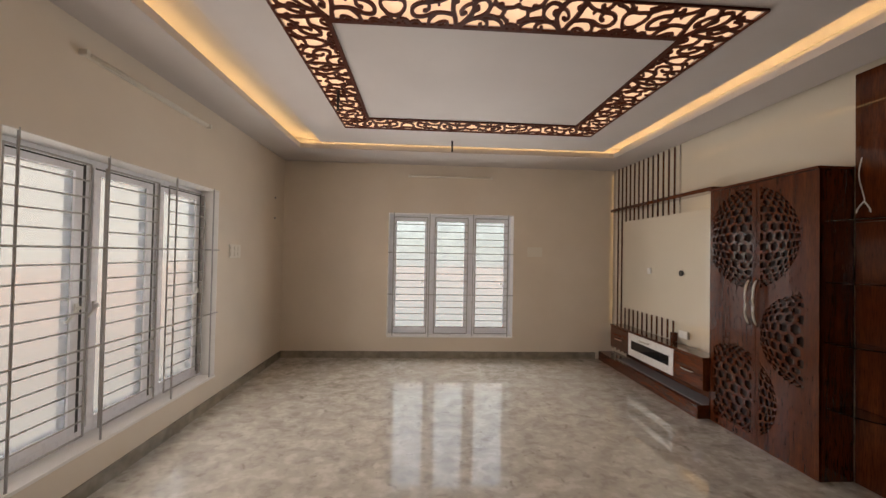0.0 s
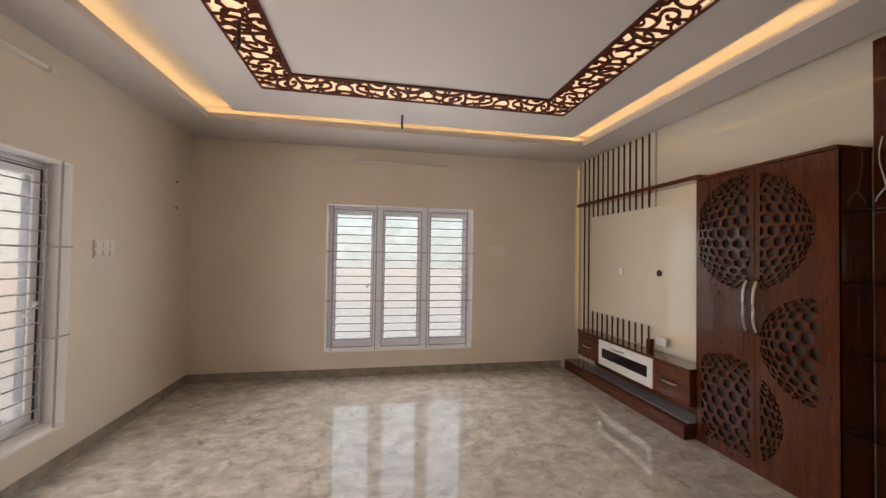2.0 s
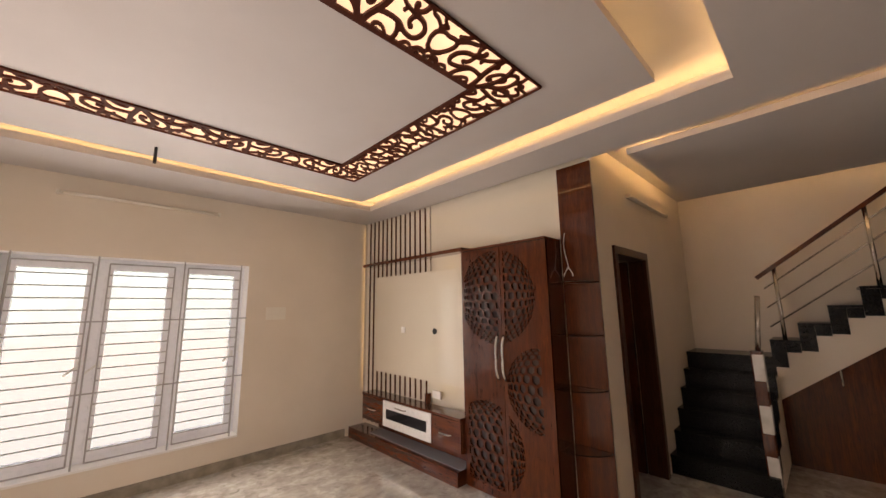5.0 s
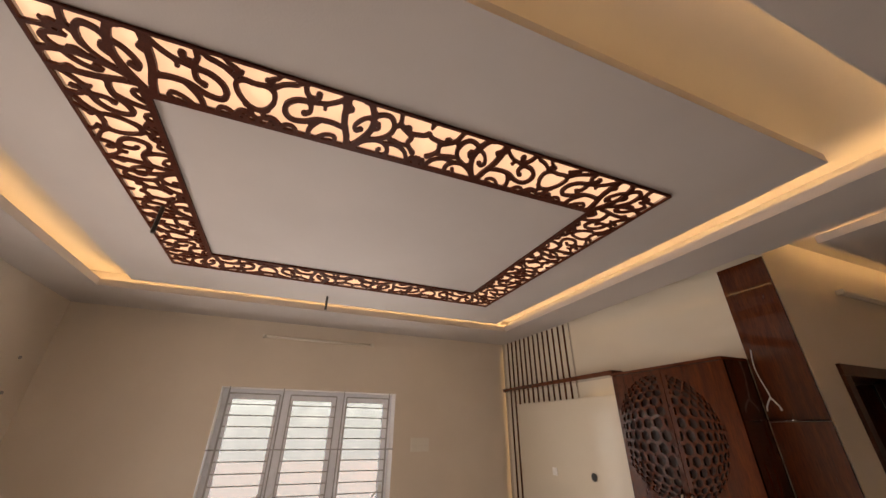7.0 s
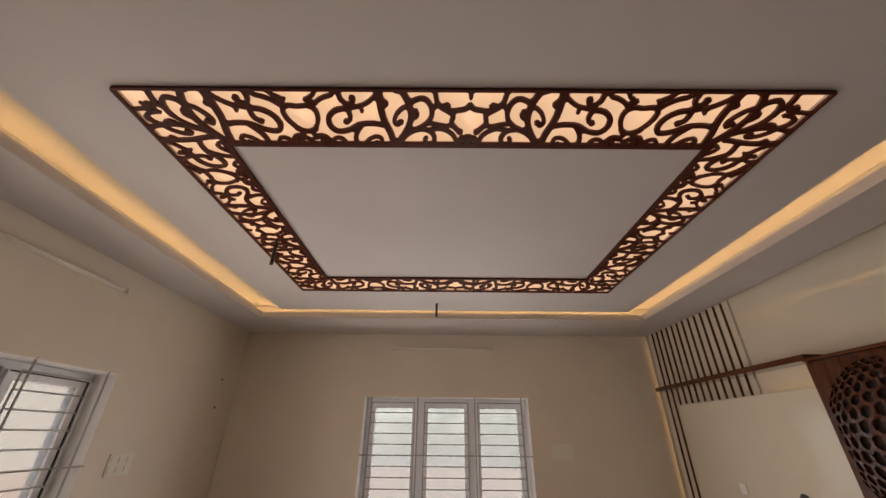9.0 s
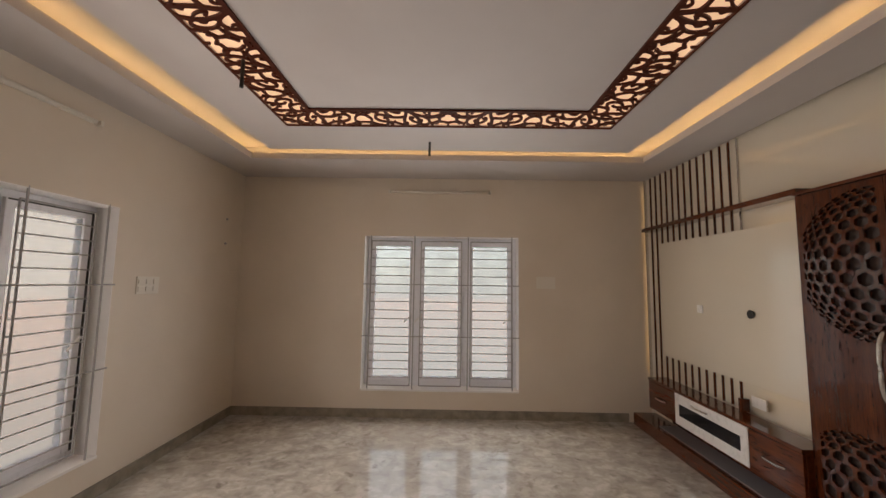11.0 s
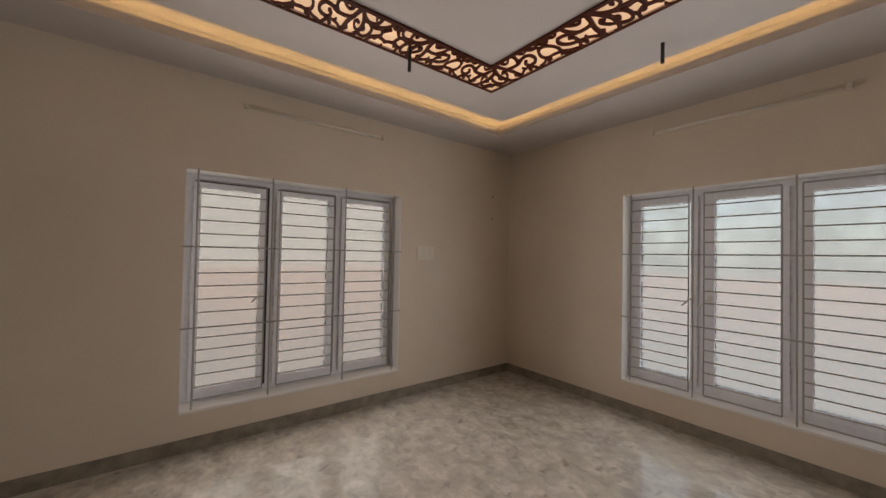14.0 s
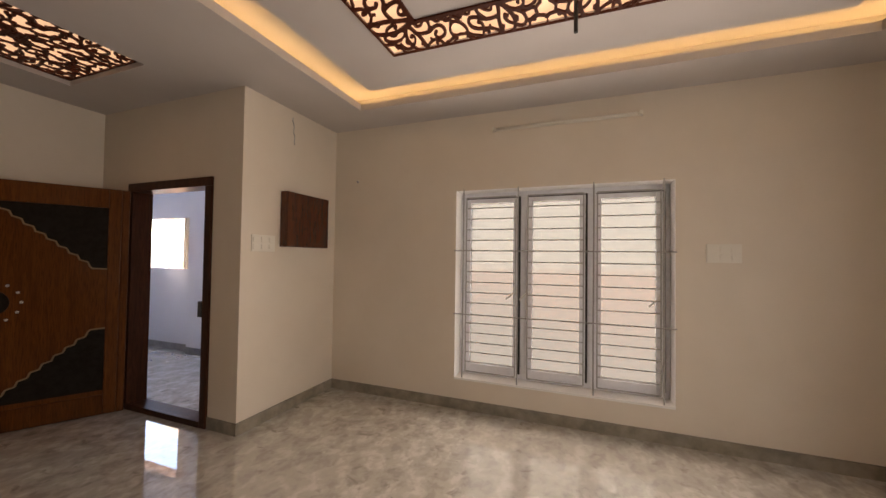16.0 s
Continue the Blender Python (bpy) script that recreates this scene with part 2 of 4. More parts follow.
# ceilings
RX0, RX1, RY0, RY1 = -1.516, 2.475, 1.22, 4.776     # recess
PX0, PX1, PY0, PY1 = -1.193, 2.196, 1.52, 4.498      # hanging panel
LX0, LX1, LY0, LY1 = -0.795, 1.782, 1.957, 3.964       # pierced border
BAND = 0.29
EX0, EX1, EY0, EY1 = -0.31, 0.64, -0.745, 0.205        # entrance panel
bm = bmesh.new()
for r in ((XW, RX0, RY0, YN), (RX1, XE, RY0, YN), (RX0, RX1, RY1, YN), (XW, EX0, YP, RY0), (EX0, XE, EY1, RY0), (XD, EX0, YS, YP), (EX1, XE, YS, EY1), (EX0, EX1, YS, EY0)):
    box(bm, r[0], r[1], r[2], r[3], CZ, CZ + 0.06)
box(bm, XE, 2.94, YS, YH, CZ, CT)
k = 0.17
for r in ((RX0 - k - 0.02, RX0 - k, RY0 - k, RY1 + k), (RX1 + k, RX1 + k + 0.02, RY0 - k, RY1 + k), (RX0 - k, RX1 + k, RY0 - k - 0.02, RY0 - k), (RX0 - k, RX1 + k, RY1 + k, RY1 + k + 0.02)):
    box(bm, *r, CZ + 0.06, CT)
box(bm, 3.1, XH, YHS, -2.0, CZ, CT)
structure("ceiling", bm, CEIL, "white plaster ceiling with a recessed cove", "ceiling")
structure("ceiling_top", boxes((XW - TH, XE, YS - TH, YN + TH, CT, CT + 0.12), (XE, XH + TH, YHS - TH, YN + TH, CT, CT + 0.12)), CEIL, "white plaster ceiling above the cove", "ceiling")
HX0, HX1, HY0, HY1 = LX0 + 0.014, LX1 - 0.014, LY0 + 0.014, LY1 - 0.014      # slot above the border
SLOT = BAND - 0.028
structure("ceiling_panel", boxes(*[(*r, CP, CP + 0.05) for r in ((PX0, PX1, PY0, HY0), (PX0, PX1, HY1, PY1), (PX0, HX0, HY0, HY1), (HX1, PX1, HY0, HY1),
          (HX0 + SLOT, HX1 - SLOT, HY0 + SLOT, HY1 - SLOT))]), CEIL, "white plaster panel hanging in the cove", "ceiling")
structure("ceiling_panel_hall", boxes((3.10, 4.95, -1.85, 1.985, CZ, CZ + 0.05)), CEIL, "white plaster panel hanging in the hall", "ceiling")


def cove_light(x0, x1, y0, y1, z, mat, label):
    strip = thing("cove_light", label, "cove light", ((x0 + x1) / 2, (y0 + y1) / 2, z), group="cove lights")
    hx, hy = (x1 - x0) / 2, (y1 - y0) / 2
    for q in ((-hx, hx, -hy, -hy + 0.02), (-hx, hx, hy - 0.02, hy), (-hx, -hx + 0.02, -hy + 0.02, hy - 0.02), (hx - 0.02, hx, -hy + 0.02, hy - 0.02)):
        part("lamp_strip", boxes((*q, 0.0, 0.012)), mat, strip)


cove_light(RX0 - 0.11, RX1 + 0.11, RY0 - 0.11, RY1 + 0.11, CZ + 0.06, STRIP_GLOW, "warm lamp strip hidden on the ceiling cove's ledge")
# extra hidden strip, added only to brighten the soffit's lip
cove_light(PX0 + 0.006, PX1 - 0.006, PY0 + 0.006, PY1 - 0.006, CP + 0.05, RIM_FILL, "added fill strip that brightens the cove's lip")
cove_light(3.15, 4.90, -1.8, 1.935, CZ + 0.05, HALL_GLOW, "warm lamp strip hidden along the hall's ceiling panel")


# ---- pierced ceiling boards ----
def strokes():
    """The scroll strokes of one tile (u along, v across, in units of the board's width): points and half widths."""
    pts = []

    def curve(w, *knots):
        k = [np.array(p, float) for p in (knots[0], *knots, knots[-1])]
        for a, b, c, d in zip(k, k[1:], k[2:], k[3:]):
            for i in range(12):
                f = i / 12
                q = 0.5 * (2 * b + (c - a) * f + (2 * a - 5 * b + 4 * c - d) * f * f + (3 * b - 3 * c + d - a) * f ** 3)
                pts.append((q[0], q[1], w * 0.88))
        pts.append((knots[-1][0], knots[-1][1], w * 1.25))

    # from the crown at the side's middle (u = 0) to the lobed cartouche (u = 2.09)
    curve(0.033, (2.07, 0.28), (1.97, 0.27), (1.89, 0.34), (1.90, 0.50), (1.99, 0.66), (2.11, 0.71), (2.17, 0.65))
    curve(0.027, (1.79, 0.00), (1.85, 0.10), (1.92, 0.15), (1.90, 0.21))
    curve(0.024, (1.90, 0.21), (1.94, 0.20), (1.96, 0.17))
    curve(0.030, (1.89, 0.26), (1.81, 0.18), (1.72, 0.13), (1.64, 0.10), (1.56, 0.00))
    curve(0.027, (1.96, 0.66), (2.03, 0.74), (2.00, 0.82))
    curve(0.027, (2.15, 0.99), (2.05, 0.84), (1.94, 0.78), (1.86, 0.84), (1.88, 0.99))
    curve(0.024, (1.86, 0.84), (1.94, 0.87), (1.97, 0.92))
    curve(0.027, (1.88, 0.99), (1.78, 0.85), (1.69, 0.83), (1.64, 0.90), (1.65, 1.00))
    curve(0.039, (1.08, 0.59), (1.22, 0.56), (1.39, 0.58), (1.55, 0.68), (1.70, 0.70), (1.77, 0.60), (1.75, 0.45), (1.64, 0.34), (1.50, 0.31))
    curve(0.033, (1.50, 0.31), (1.48, 0.37), (1.49, 0.48), (1.55, 0.53))
    curve(0.030, (1.50, 0.31), (1.37, 0.28), (1.27, 0.24), (1.16, 0.15), (1.09, 0.05))
    curve(0.021, (1.28, 0.25), (1.32, 0.30), (1.32, 0.35))
    curve(0.033, (1.54, 0.01), (1.54, 0.16), (1.48, 0.24), (1.40, 0.20), (1.40, 0.15))
    curve(0.036, (1.36, 0.58), (1.46, 0.74), (1.49, 0.89), (1.44, 1.00))
    curve(0.027, (1.44, 1.00), (1.30, 0.84), (1.19, 0.80), (1.14, 0.86), (1.18, 0.94), (1.22, 0.92))
    curve(0.048, (0.99, 1.00), (1.01, 0.75), (1.07, 0.48), (1.08, 0.23), (1.06, 0.00))
    curve(0.042, (1.06, 0.00), (1.09, 0.07), (1.03, 0.23))
    curve(0.045, (0.96, 0.96), (0.81, 0.70), (0.73, 0.48), (0.73, 0.27), (0.79, 0.07), (0.86, 0.01))
    curve(0.030, (0.74, 0.26), (0.83, 0.31), (0.90, 0.40), (0.94, 0.51), (0.91, 0.58), (0.86, 0.53))
    curve(0.027, (0.73, 0.48), (0.67, 0.45), (0.64, 0.40), (0.66, 0.35))
    curve(0.036, (0.74, 0.27), (0.67, 0.18), (0.56, 0.15), (0.49, 0.22), (0.46, 0.36), (0.51, 0.52), (0.64, 0.64), (0.79, 0.69))
    curve(0.033, (0.47, 0.32), (0.40, 0.24), (0.41, 0.11), (0.43, 0.01))
    curve(0.030, (0.51, 0.55), (0.40, 0.57), (0.29, 0.60), (0.21, 0.58))
    curve(0.036, (0.95, 0.98), (0.80, 0.76), (0.64, 0.66), (0.50, 0.69), (0.44, 0.82), (0.48, 1.00))
    curve(0.024, (0.46, 0.91), (0.54, 0.92), (0.58, 0.86), (0.55, 0.82))
    curve(0.033, (0.48, 0.66), (0.34, 0.65), (0.21, 0.74), (0.15, 0.89), (0.14, 1.00))
    curve(0.036, (0.40, 0.20), (0.35, 0.28), (0.26, 0.35), (0.20, 0.41), (0.22, 0.54), (0.16, 0.64), (0.11, 0.70))
    curve(0.027, (0.35, 0.28), (0.28, 0.24), (0.26, 0.27))
    curve(0.036, (0.26, 0.35), (0.14, 0.33), (0.06, 0.31), (0.00, 0.26))
    curve(0.030, (0.14, 0.99), (0.11, 0.86), (0.08, 0.80), (0.05, 0.85), (0.02, 0.78), (0.00, 0.86))
    curve(0.042, (0.12, 0.98), (0.00, 0.95))
    curve(0.024, (0.00, 0.14), (0.01, 0.05), (0.00, 0.00))
    return pts


def tile_field(px, py, pts):
    best = np.full(px.shape, -9.0)
    for x, y, w in pts:
        best = np.maximum(best, w - np.hypot(px - x, py - y))
    return best


TLEN = 2.09
TU, TV = np.meshgrid(np.linspace(0, TLEN, 210), np.linspace(0, 1, 101), indexing="ij")
TILE = tile_field(TU, TV, strokes())


def look_up(u, v):
    i = np.clip(u / TLEN * 209, 0, 208.999)
    j = np.clip(v * 100, 0, 99.999)
    i0, j0 = i.astype(int), j.astype(int)
    fi, fj = i - i0, j - j0
    return (TILE[i0, j0] * (1 - fi) * (1 - fj) + TILE[i0 + 1, j0] * fi * (1 - fj) + TILE[i0, j0 + 1] * (1 - fi) * fj + TILE[i0 + 1, j0 + 1] * fi * fj)


def contour_mesh(name, field, x0, y0, step):
    """The area in which the field is above nought, as a flat mesh."""
    nx, ny = field.shape
    verts, index, faces = [], {}, []

    def corner(i, j):
        k = (i, j)
        if k not in index:
            index[k] = len(verts)
            verts.append((x0 + i * step, y0 + j * step, 0))
        return index[k]

    def cross(a, b):
        k = (a, b) if a < b else (b, a)
        if k not in index:
            fa, fb = field[k[0]], field[k[1]]
            f = min(0.95, max(0.05, fa / (fa - fb)))
            index[k] = len(verts)
            verts.append((x0 + (k[0][0] + (k[1][0] - k[0][0]) * f) * step, y0 + (k[0][1] + (k[1][1] - k[0][1]) * f) * step, 0))
        return index[k]

    inside = field > 0
    count = inside[:-1, :-1].astype(int) + inside[1:, :-1] + inside[1:, 1:] + inside[:-1, 1:]
    for i, j in zip(*np.nonzero(count)):
        i, j = int(i), int(j)
        ring = [(i, j), (i + 1, j), (i + 1, j + 1), (i, j + 1)]
        poly = []
        for a, b in zip(ring, ring[1:] + ring[:1]):
            if inside[a]:
                poly.append(corner(*a))
            if inside[a] != inside[b]:
                poly.append(cross(a, b))
        if len(poly) > 2:
            faces.append(poly)
    me = bpy.data.meshes.new(name)
    me.from_pydata(verts, [], faces)
    me.update()
    return me


def pierced_board(width, depth, band, unit, step):
    """A frame-shaped board (or a full one, if band is half the width) of scrolls, about the origin."""
    nx, ny = round(width / step) + 1, round(depth / step) + 1
    gx, gy = np.meshgrid(np.arange(nx) * step, np.arange(ny) * step, indexing="ij")
    dx, dy = np.minimum(gx, width - gx), np.minimum(gy, depth - gy)
    level = dy < dx
    v = np.where(level, dy, dx)
    along = np.where(level, dx, dy)
    half = np.where(level, width / 2, depth / 2)
    u = (1 - along / half) * 4.18 * (half > 0) if band < 0.5 else (half - along) / unit
    u = np.abs((u + TLEN) % (2 * TLEN) - TLEN)
    f = look_up(u, (v / unit) % 1.0) * unit
    rim = 0.0125
    f = np.maximum(f, rim - v)
    if band < min(width, depth) / 2:
        f = np.maximum(f, rim - np.abs(band - rim - v))
        f = np.minimum(f, band - v)
    f[0, :] = f[-1, :] = -0.001
    f[:, 0] = f[:, -1] = -0.001
    return contour_mesh("pierced_board", f, -width / 2, -depth / 2, step)


for (x0, x1, y0, y1), band, unit, label in (((LX0, LX1, LY0, LY1), BAND, BAND, "dark brown scroll-cut frame lit from behind in the ceiling"),
                                            ((EX0, EX1, EY0, EY1), 0.9, 0.235, "dark brown scroll-cut square panel lit from behind")):
    lamp = thing("ceiling_light", label, "ceiling light", ((x0 + x1) / 2, (y0 + y1) / 2, CP if band < 0.5 else CZ))
    w, d = 0.008 * round((x1 - x0) / 0.008 - 0.5), 0.008 * round((y1 - y0) / 0.008 - 0.5)
    me = pierced_board(w, d, band, unit, 0.008)
    me.materials.append(LATTICE)
    board = new("pierced_board", me)
    board.parent = lamp
    solid = board.modifiers.new("thickness", "SOLIDIFY")
    solid.thickness, solid.offset = 0.012, 0
    board.location = (0, 0, -0.0065 if band < 0.5 else 0.04)
    board["label"] = "dark brown scroll-cut board"
    sheets = ((-w / 2, w / 2, -d / 2, d / 2),)
    if band < 0.5:
        sw, sd, b = w / 2 - 0.012, d / 2 - 0.012, BAND - 0.03
        sheets = ((-sw, sw, -sd, -sd + b), (-sw, sw, sd - b, sd), (-sw, -sw + b, -sd + b, sd - b), (sw - b, sw, -sd + b, sd - b))
    for q in sheets:
        part("lamp_sheet", boxes((*q, board.location.z + 0.016, board.location.z + 0.024)), PANEL_GLOW, lamp, "glowing warm white diffuser sheet")


# ---- windows ----
def window(name, label, m, w, z0, z1, over, deep, gap_shade=False):
    """A three-light window with its bars, in an opening w wide; x along the wall, y outwards from the room face; the rungs lie deep within the opening."""
    win = thing(name, label, "window", kind="structure")
    win.matrix_world = m
    h = z1 - z0
    e = 0.004
    # painted reveal
    part("reveal", boxes((-w / 2, -w / 2 + e, 0.0, TH, z0, z1), (w / 2 - e, w / 2, 0.0, TH, z0, z1), (-w / 2 + e, w / 2 - e, 0.0, TH, z1 - e, z1)), REVEAL, win)
    part("window_sill", boxes((-w / 2 + e, w / 2 - e, -0.012, TH, z0, z0 + 0.02), bevel=0.003), REVEAL, win)
    f0, f1 = 0.165, 0.225
    b = z0 + 0.02
    t = 0.05
    W = w / 2 - e
    part("window_frame", boxes((-W, -W + t, f0, f1, b, z1 - e), (W - t, W, f0, f1, b, z1 - e), (-W + t, W - t, f0, f1, b, b + t), (-W + t, W - t, f0, f1, z1 - e - t, z1 - e), bevel=0.004), UPVC, win)
    unit = (2 * W - t) / 3
    lo, hi = b + t, z1 - e - t
    for i in (1, 2):
        c = -W + t / 2 + unit * i
        part("mullion", boxes((c - 0.035, c + 0.035, f0, f1, lo, hi), bevel=0.004), UPVC, win)
    for i in range(3):
        a0 = -W + t / 2 + unit * i + (0.035 if i else t / 2)
        a1 = -W + t / 2 + unit * (i + 1) - (0.035 if i < 2 else t / 2)
        a0, a1, s = a0 + 0.0004, a1 - 0.0004, 0.052
        sash = part("sash", boxes((a0, a0 + s, f0 - 0.02, f1 - 0.01, lo, hi), (a1 - s, a1, f0 - 0.02, f1 - 0.01, lo, hi),
                                  (a0 + s, a1 - s, f0 - 0.02, f1 - 0.01, lo, lo + s), (a0 + s, a1 - s, f0 - 0.02, f1 - 0.01, hi - s, hi), bevel=0.005), UPVC, win)
        # black strips that draw the shadow gap between sash and mullion
        if gap_shade:
            part("gap_shade", boxes((a1 - 0.004, a1 + 0.014, f0 - 0.021, f0 - 0.001, lo, hi), (a0 + 0.01, a1 - 0.004, f0 - 0.0215, f0 - 0.0195, hi - 0.012, hi - 0.003)), BLACK, sash, "black strip standing in for the shadow gap")
        pane = part("pane", boxes((a0 + s, a1 - s, 0.160, 0.165, lo + s, hi - s)), GLASS, sash, "frosted glass pane")
        pane.visible_shadow = False
        hx = a1 - s / 2 if i != 1 else a0 + s / 2
        hz = z0 + h * 0.47
        bm = bmesh.new()
        box(bm, hx - 0.013, hx + 0.013, f0 - 0.032, f0 - 0.02, hz - 0.03, hz + 0.03, bevel=0.003)
        box(bm, hx - 0.009, hx + 0.009, f0 - 0.05, f0 - 0.03, hz - 0.006, hz + 0.012)
        rod(bm, (hx, f0 - 0.047, hz + 0.004), (hx - 0.085, f0 - 0.047, hz - 0.075), 0.008, 8)
        part("handle", bm, WHITE, sash, "white casement handle")
    # the bars
    g = -0.007
    R = W + over
    grille = part("window_bars", rod(bmesh.new(), (-R, g, z0 + h * 0.345), (R, g, z0 + h * 0.345), 0.006), GRILLE, win, "grey painted iron window bars")
    for z in (z0 + h * 0.68,):
        part("bar", rod(bmesh.new(), (-R, g, z), (R, g, z), 0.006), GRILLE, grille)
    for c in (-W + 0.075 * w / 1.86, -W + unit + 0.002, W - unit - 0.002, W - 0.075 * w / 1.86):
        part("bar", rod(bmesh.new(), (c, g + 0.012, z0 + 0.0), (c, g + 0.012, z1 + over), 0.0065), GRILLE, grille)
    rung = None
    for i in range(3):
        c = -W + t / 2 + unit * (i + 0.5)
        half = unit / 2 - 0.055
        for k in (-1, 1):
            part("bar", rod(bmesh.new(), (c + k * half, deep, z0 + 0.06), (c + k * half, deep, z1 - 0.06), 0.006), GRILLE, grille)
        for z in (z0 + 0.06, z1 - 0.06):
            part("bar", rod(bmesh.new(), (c - half, deep, z), (c + half, deep, z), 0.0065), GRILLE, grille)
        lows, mids, tops = z0 + 0.06, z0 + h * 0.345, z0 + h * 0.68
        for z in [lows + (mids - lows) * k / 6 for k in range(1, 6)] + [mids + (tops - mids) * k / 6 for k in range(1, 6)] + [tops + (z1 - 0.06 - tops) * k / 5 for k in range(1, 5)]:
            if rung is None:
                rung = mesh_of("bar", rod(bmesh.new(), (-half, 0, 0), (half, 0, 0), 0.0055, 6), GRILLE)
            ob = new("bar", rung)
            ob.parent = grille
            ob.location = (c, deep, z)
    return win


window("window_1", "three-light white window with grey iron bars and frosted panes", pose((FW[0] + FW[1]) / 2, YN, 0), FW[1] - FW[0], FW[2], FW[3], 0.004, 0.005)
window("window_2", "three-light white window with grey iron bars beside the entrance", pose(XW, (LW[0] + LW[1]) / 2, 0, 0, 0, 90), LW[1] - LW[0], LW[2], LW[3], 0.012, 0.085, True)


# ---- television wall ----
CF, CY0, CY1, CH = 2.705, 2.55, 3.49, 2.125      # cabinet front, ends, height
SLATS = thing("slat_panel", "dark brown wooden slats on the cream wall", "wall slats", (XE, 0, 0))
beam_z = 2.14
slat_long, slat_low = None, None
for i in range(15):
    y = YN - 0.03 - 0.0915 * i
    mat = TEAK if 0 < i < 14 else CHROME
    d = 0.0477 * (YN - y) - 0.032
    if i < 4:
        part("slat", boxes((d - (0.014 if i else 0.03), d + 0.005, y - 0.0075, y + 0.0075, 0.16, CZ), bevel=0.002), mat, SLATS)
    else:
        part("slat", boxes((d - 0.014, d + 0.005, y - 0.0075, y + 0.0075, 2.0, CZ), bevel=0.002), mat, SLATS)
        if i < 14:
            part("slat", boxes((d - 0.014, d + 0.005, y - 0.0075, y + 0.0075, 0.568, 0.815), bevel=0.002), mat, SLATS)
tagged(part("beam", boxes((XE - 0.15, XE - 0.019, CY1 + 0.002, 5.33, beam_z, beam_z + 0.04), bevel=0.003), TEAK_H), "long dark wooden ledge above the television panel", "shelf")
tv = thing("wall_board", "glossy cream television back panel with a cable hole", "wall panel", (XE - 0.02, 0, 0))
part("board", boxes((-0.05, -0.025, CY1 + 0.002, 5.12, 0.805, 1.99), bevel=0.003), GLOSS_WALL, tv)
for z in (0.95, 1.8):
    part("spacer", boxes((-0.025, 0.07, CY1 + 0.1, 4.85, z, z + 0.05)), WHITE, tv)
bm = bmesh.new()
bmesh.ops.create_cone(bm, cap_ends=True, segments=24, radius1=0.033, radius2=0.028, depth=0.012, matrix=pose(-0.054, 3.98, 1.335, 0, 90, 0))
part("cable_hole", bm, BLACK, tv, "round black cable hole")
part("socket", boxes((-0.058, -0.05, 4.50, 4.57, 1.30, 1.37), bevel=0.003), WHITE, tv, "white socket plate")
glow_strip = thing("cove_light", "warm lamp strip hidden behind the television panel", "cove light", (XE - 0.03, 0, 0), group="cove lights")
part("lamp_strip", boxes((-0.012, 0.0, CY1 + 0.06, 4.0, 1.93, 1.945)), TV_GLOW, glow_strip)
part("lamp_strip", boxes((-0.012, 0.0, CY1 + 0.06, 4.1, 0.87, 0.885)), TV_GLOW, glow_strip)
side_strip = thing("cove_light", "warm lamp strip behind the slats in the corner", "cove light", (XE - 0.04, YN - 0.014, 1.5), group="cove lights")
part("lamp_strip", boxes((-0.003, 0.005, 0.0, 0.006, -0.95, 1.2)), SOFT_GLOW, side_strip)

# low unit: plinth, drawers, white flap
PF = 2.61
pl = thing("plinth", "dark wooden plinth with a grey glossy top sheet", "plinth", (0, 0, 0))
part("base", boxes((PF, XE - 0.019, CY1 + 0.002, 5.40, 0.0, 0.125), bevel=0.004), TEAK_H, pl)
part("top_sheet", boxes((PF + 0.05, XE - 0.03, CY1 + 0.004, 5.0, 0.126, 0.134), bevel=0.002), GREYTOP, pl, "grey glossy top sheet")
U0, U1, UF, UZ0, UZ1 = CY1 + 0.002, 5.17, 2.665, 0.258, 0.568
unit_ = thing("television_unit", "low dark wooden television unit with a white flap", "cabinet", (0, 0, UZ0))
part("body", boxes((UF + 0.02, XE - 0.019, U0, U1, 0.0, UZ1 - UZ0 - 0.025), bevel=0.003), TEAK_H, unit_)
part("top", boxes((UF - 0.006, XE - 0.019, U0, U1 + 0.006, UZ1 - UZ0 - 0.025, UZ1 - UZ0), bevel=0.004), TEAK_H, unit_)
part("bracket", boxes((2.84, XE - 0.019, U0, U1 - 0.1, -0.12, 0.0)), TEAK_H, unit_)


def bow_handle(length, axis, out=0.03, r=0.006):
    """A bowed metal handle along an axis, standing out along -x."""
    n, pts = 16, []
    for i in range(n + 1):
        f = i / n
        d = (f - 0.5) * length
        o = -out * (1 - (2 * f - 1) ** 4)
        pts.append((o, d, 0) if axis == "y" else (o, 0, d))
    return tube(pts, r, 10)


def drawer(y0, y1, mat, name, white=False):
    h = UZ1 - UZ0 - 0.03
    d = part(name, boxes((UF, UF + 0.019, y0 + 0.003, y1 - 0.003, 0.004, h), bevel=0.003), mat, unit_, "white flap with a black glass strip" if white else "")
    if white:
        d2 = part("glass_strip", boxes((UF - 0.004, UF, y0 + 0.07, y1 - 0.07, 0.09, h - 0.085), bevel=0.001), DARKGLASS, d, "black glass strip")
        hd = part("handle", bow_handle(0.2, "y", 0.022, 0.007), CHROME, d, "steel bow handle", True)
        hd.location = (UF, (y0 + y1) / 2 + 0.08, h - 0.045)
    else:
        hd = part("handle", bow_handle(0.17, "y", 0.026, 0.008), CHROME, d, "steel bow handle", True)
        hd.location = (UF, (y0 + y1) / 2, h * 0.5)
    return d


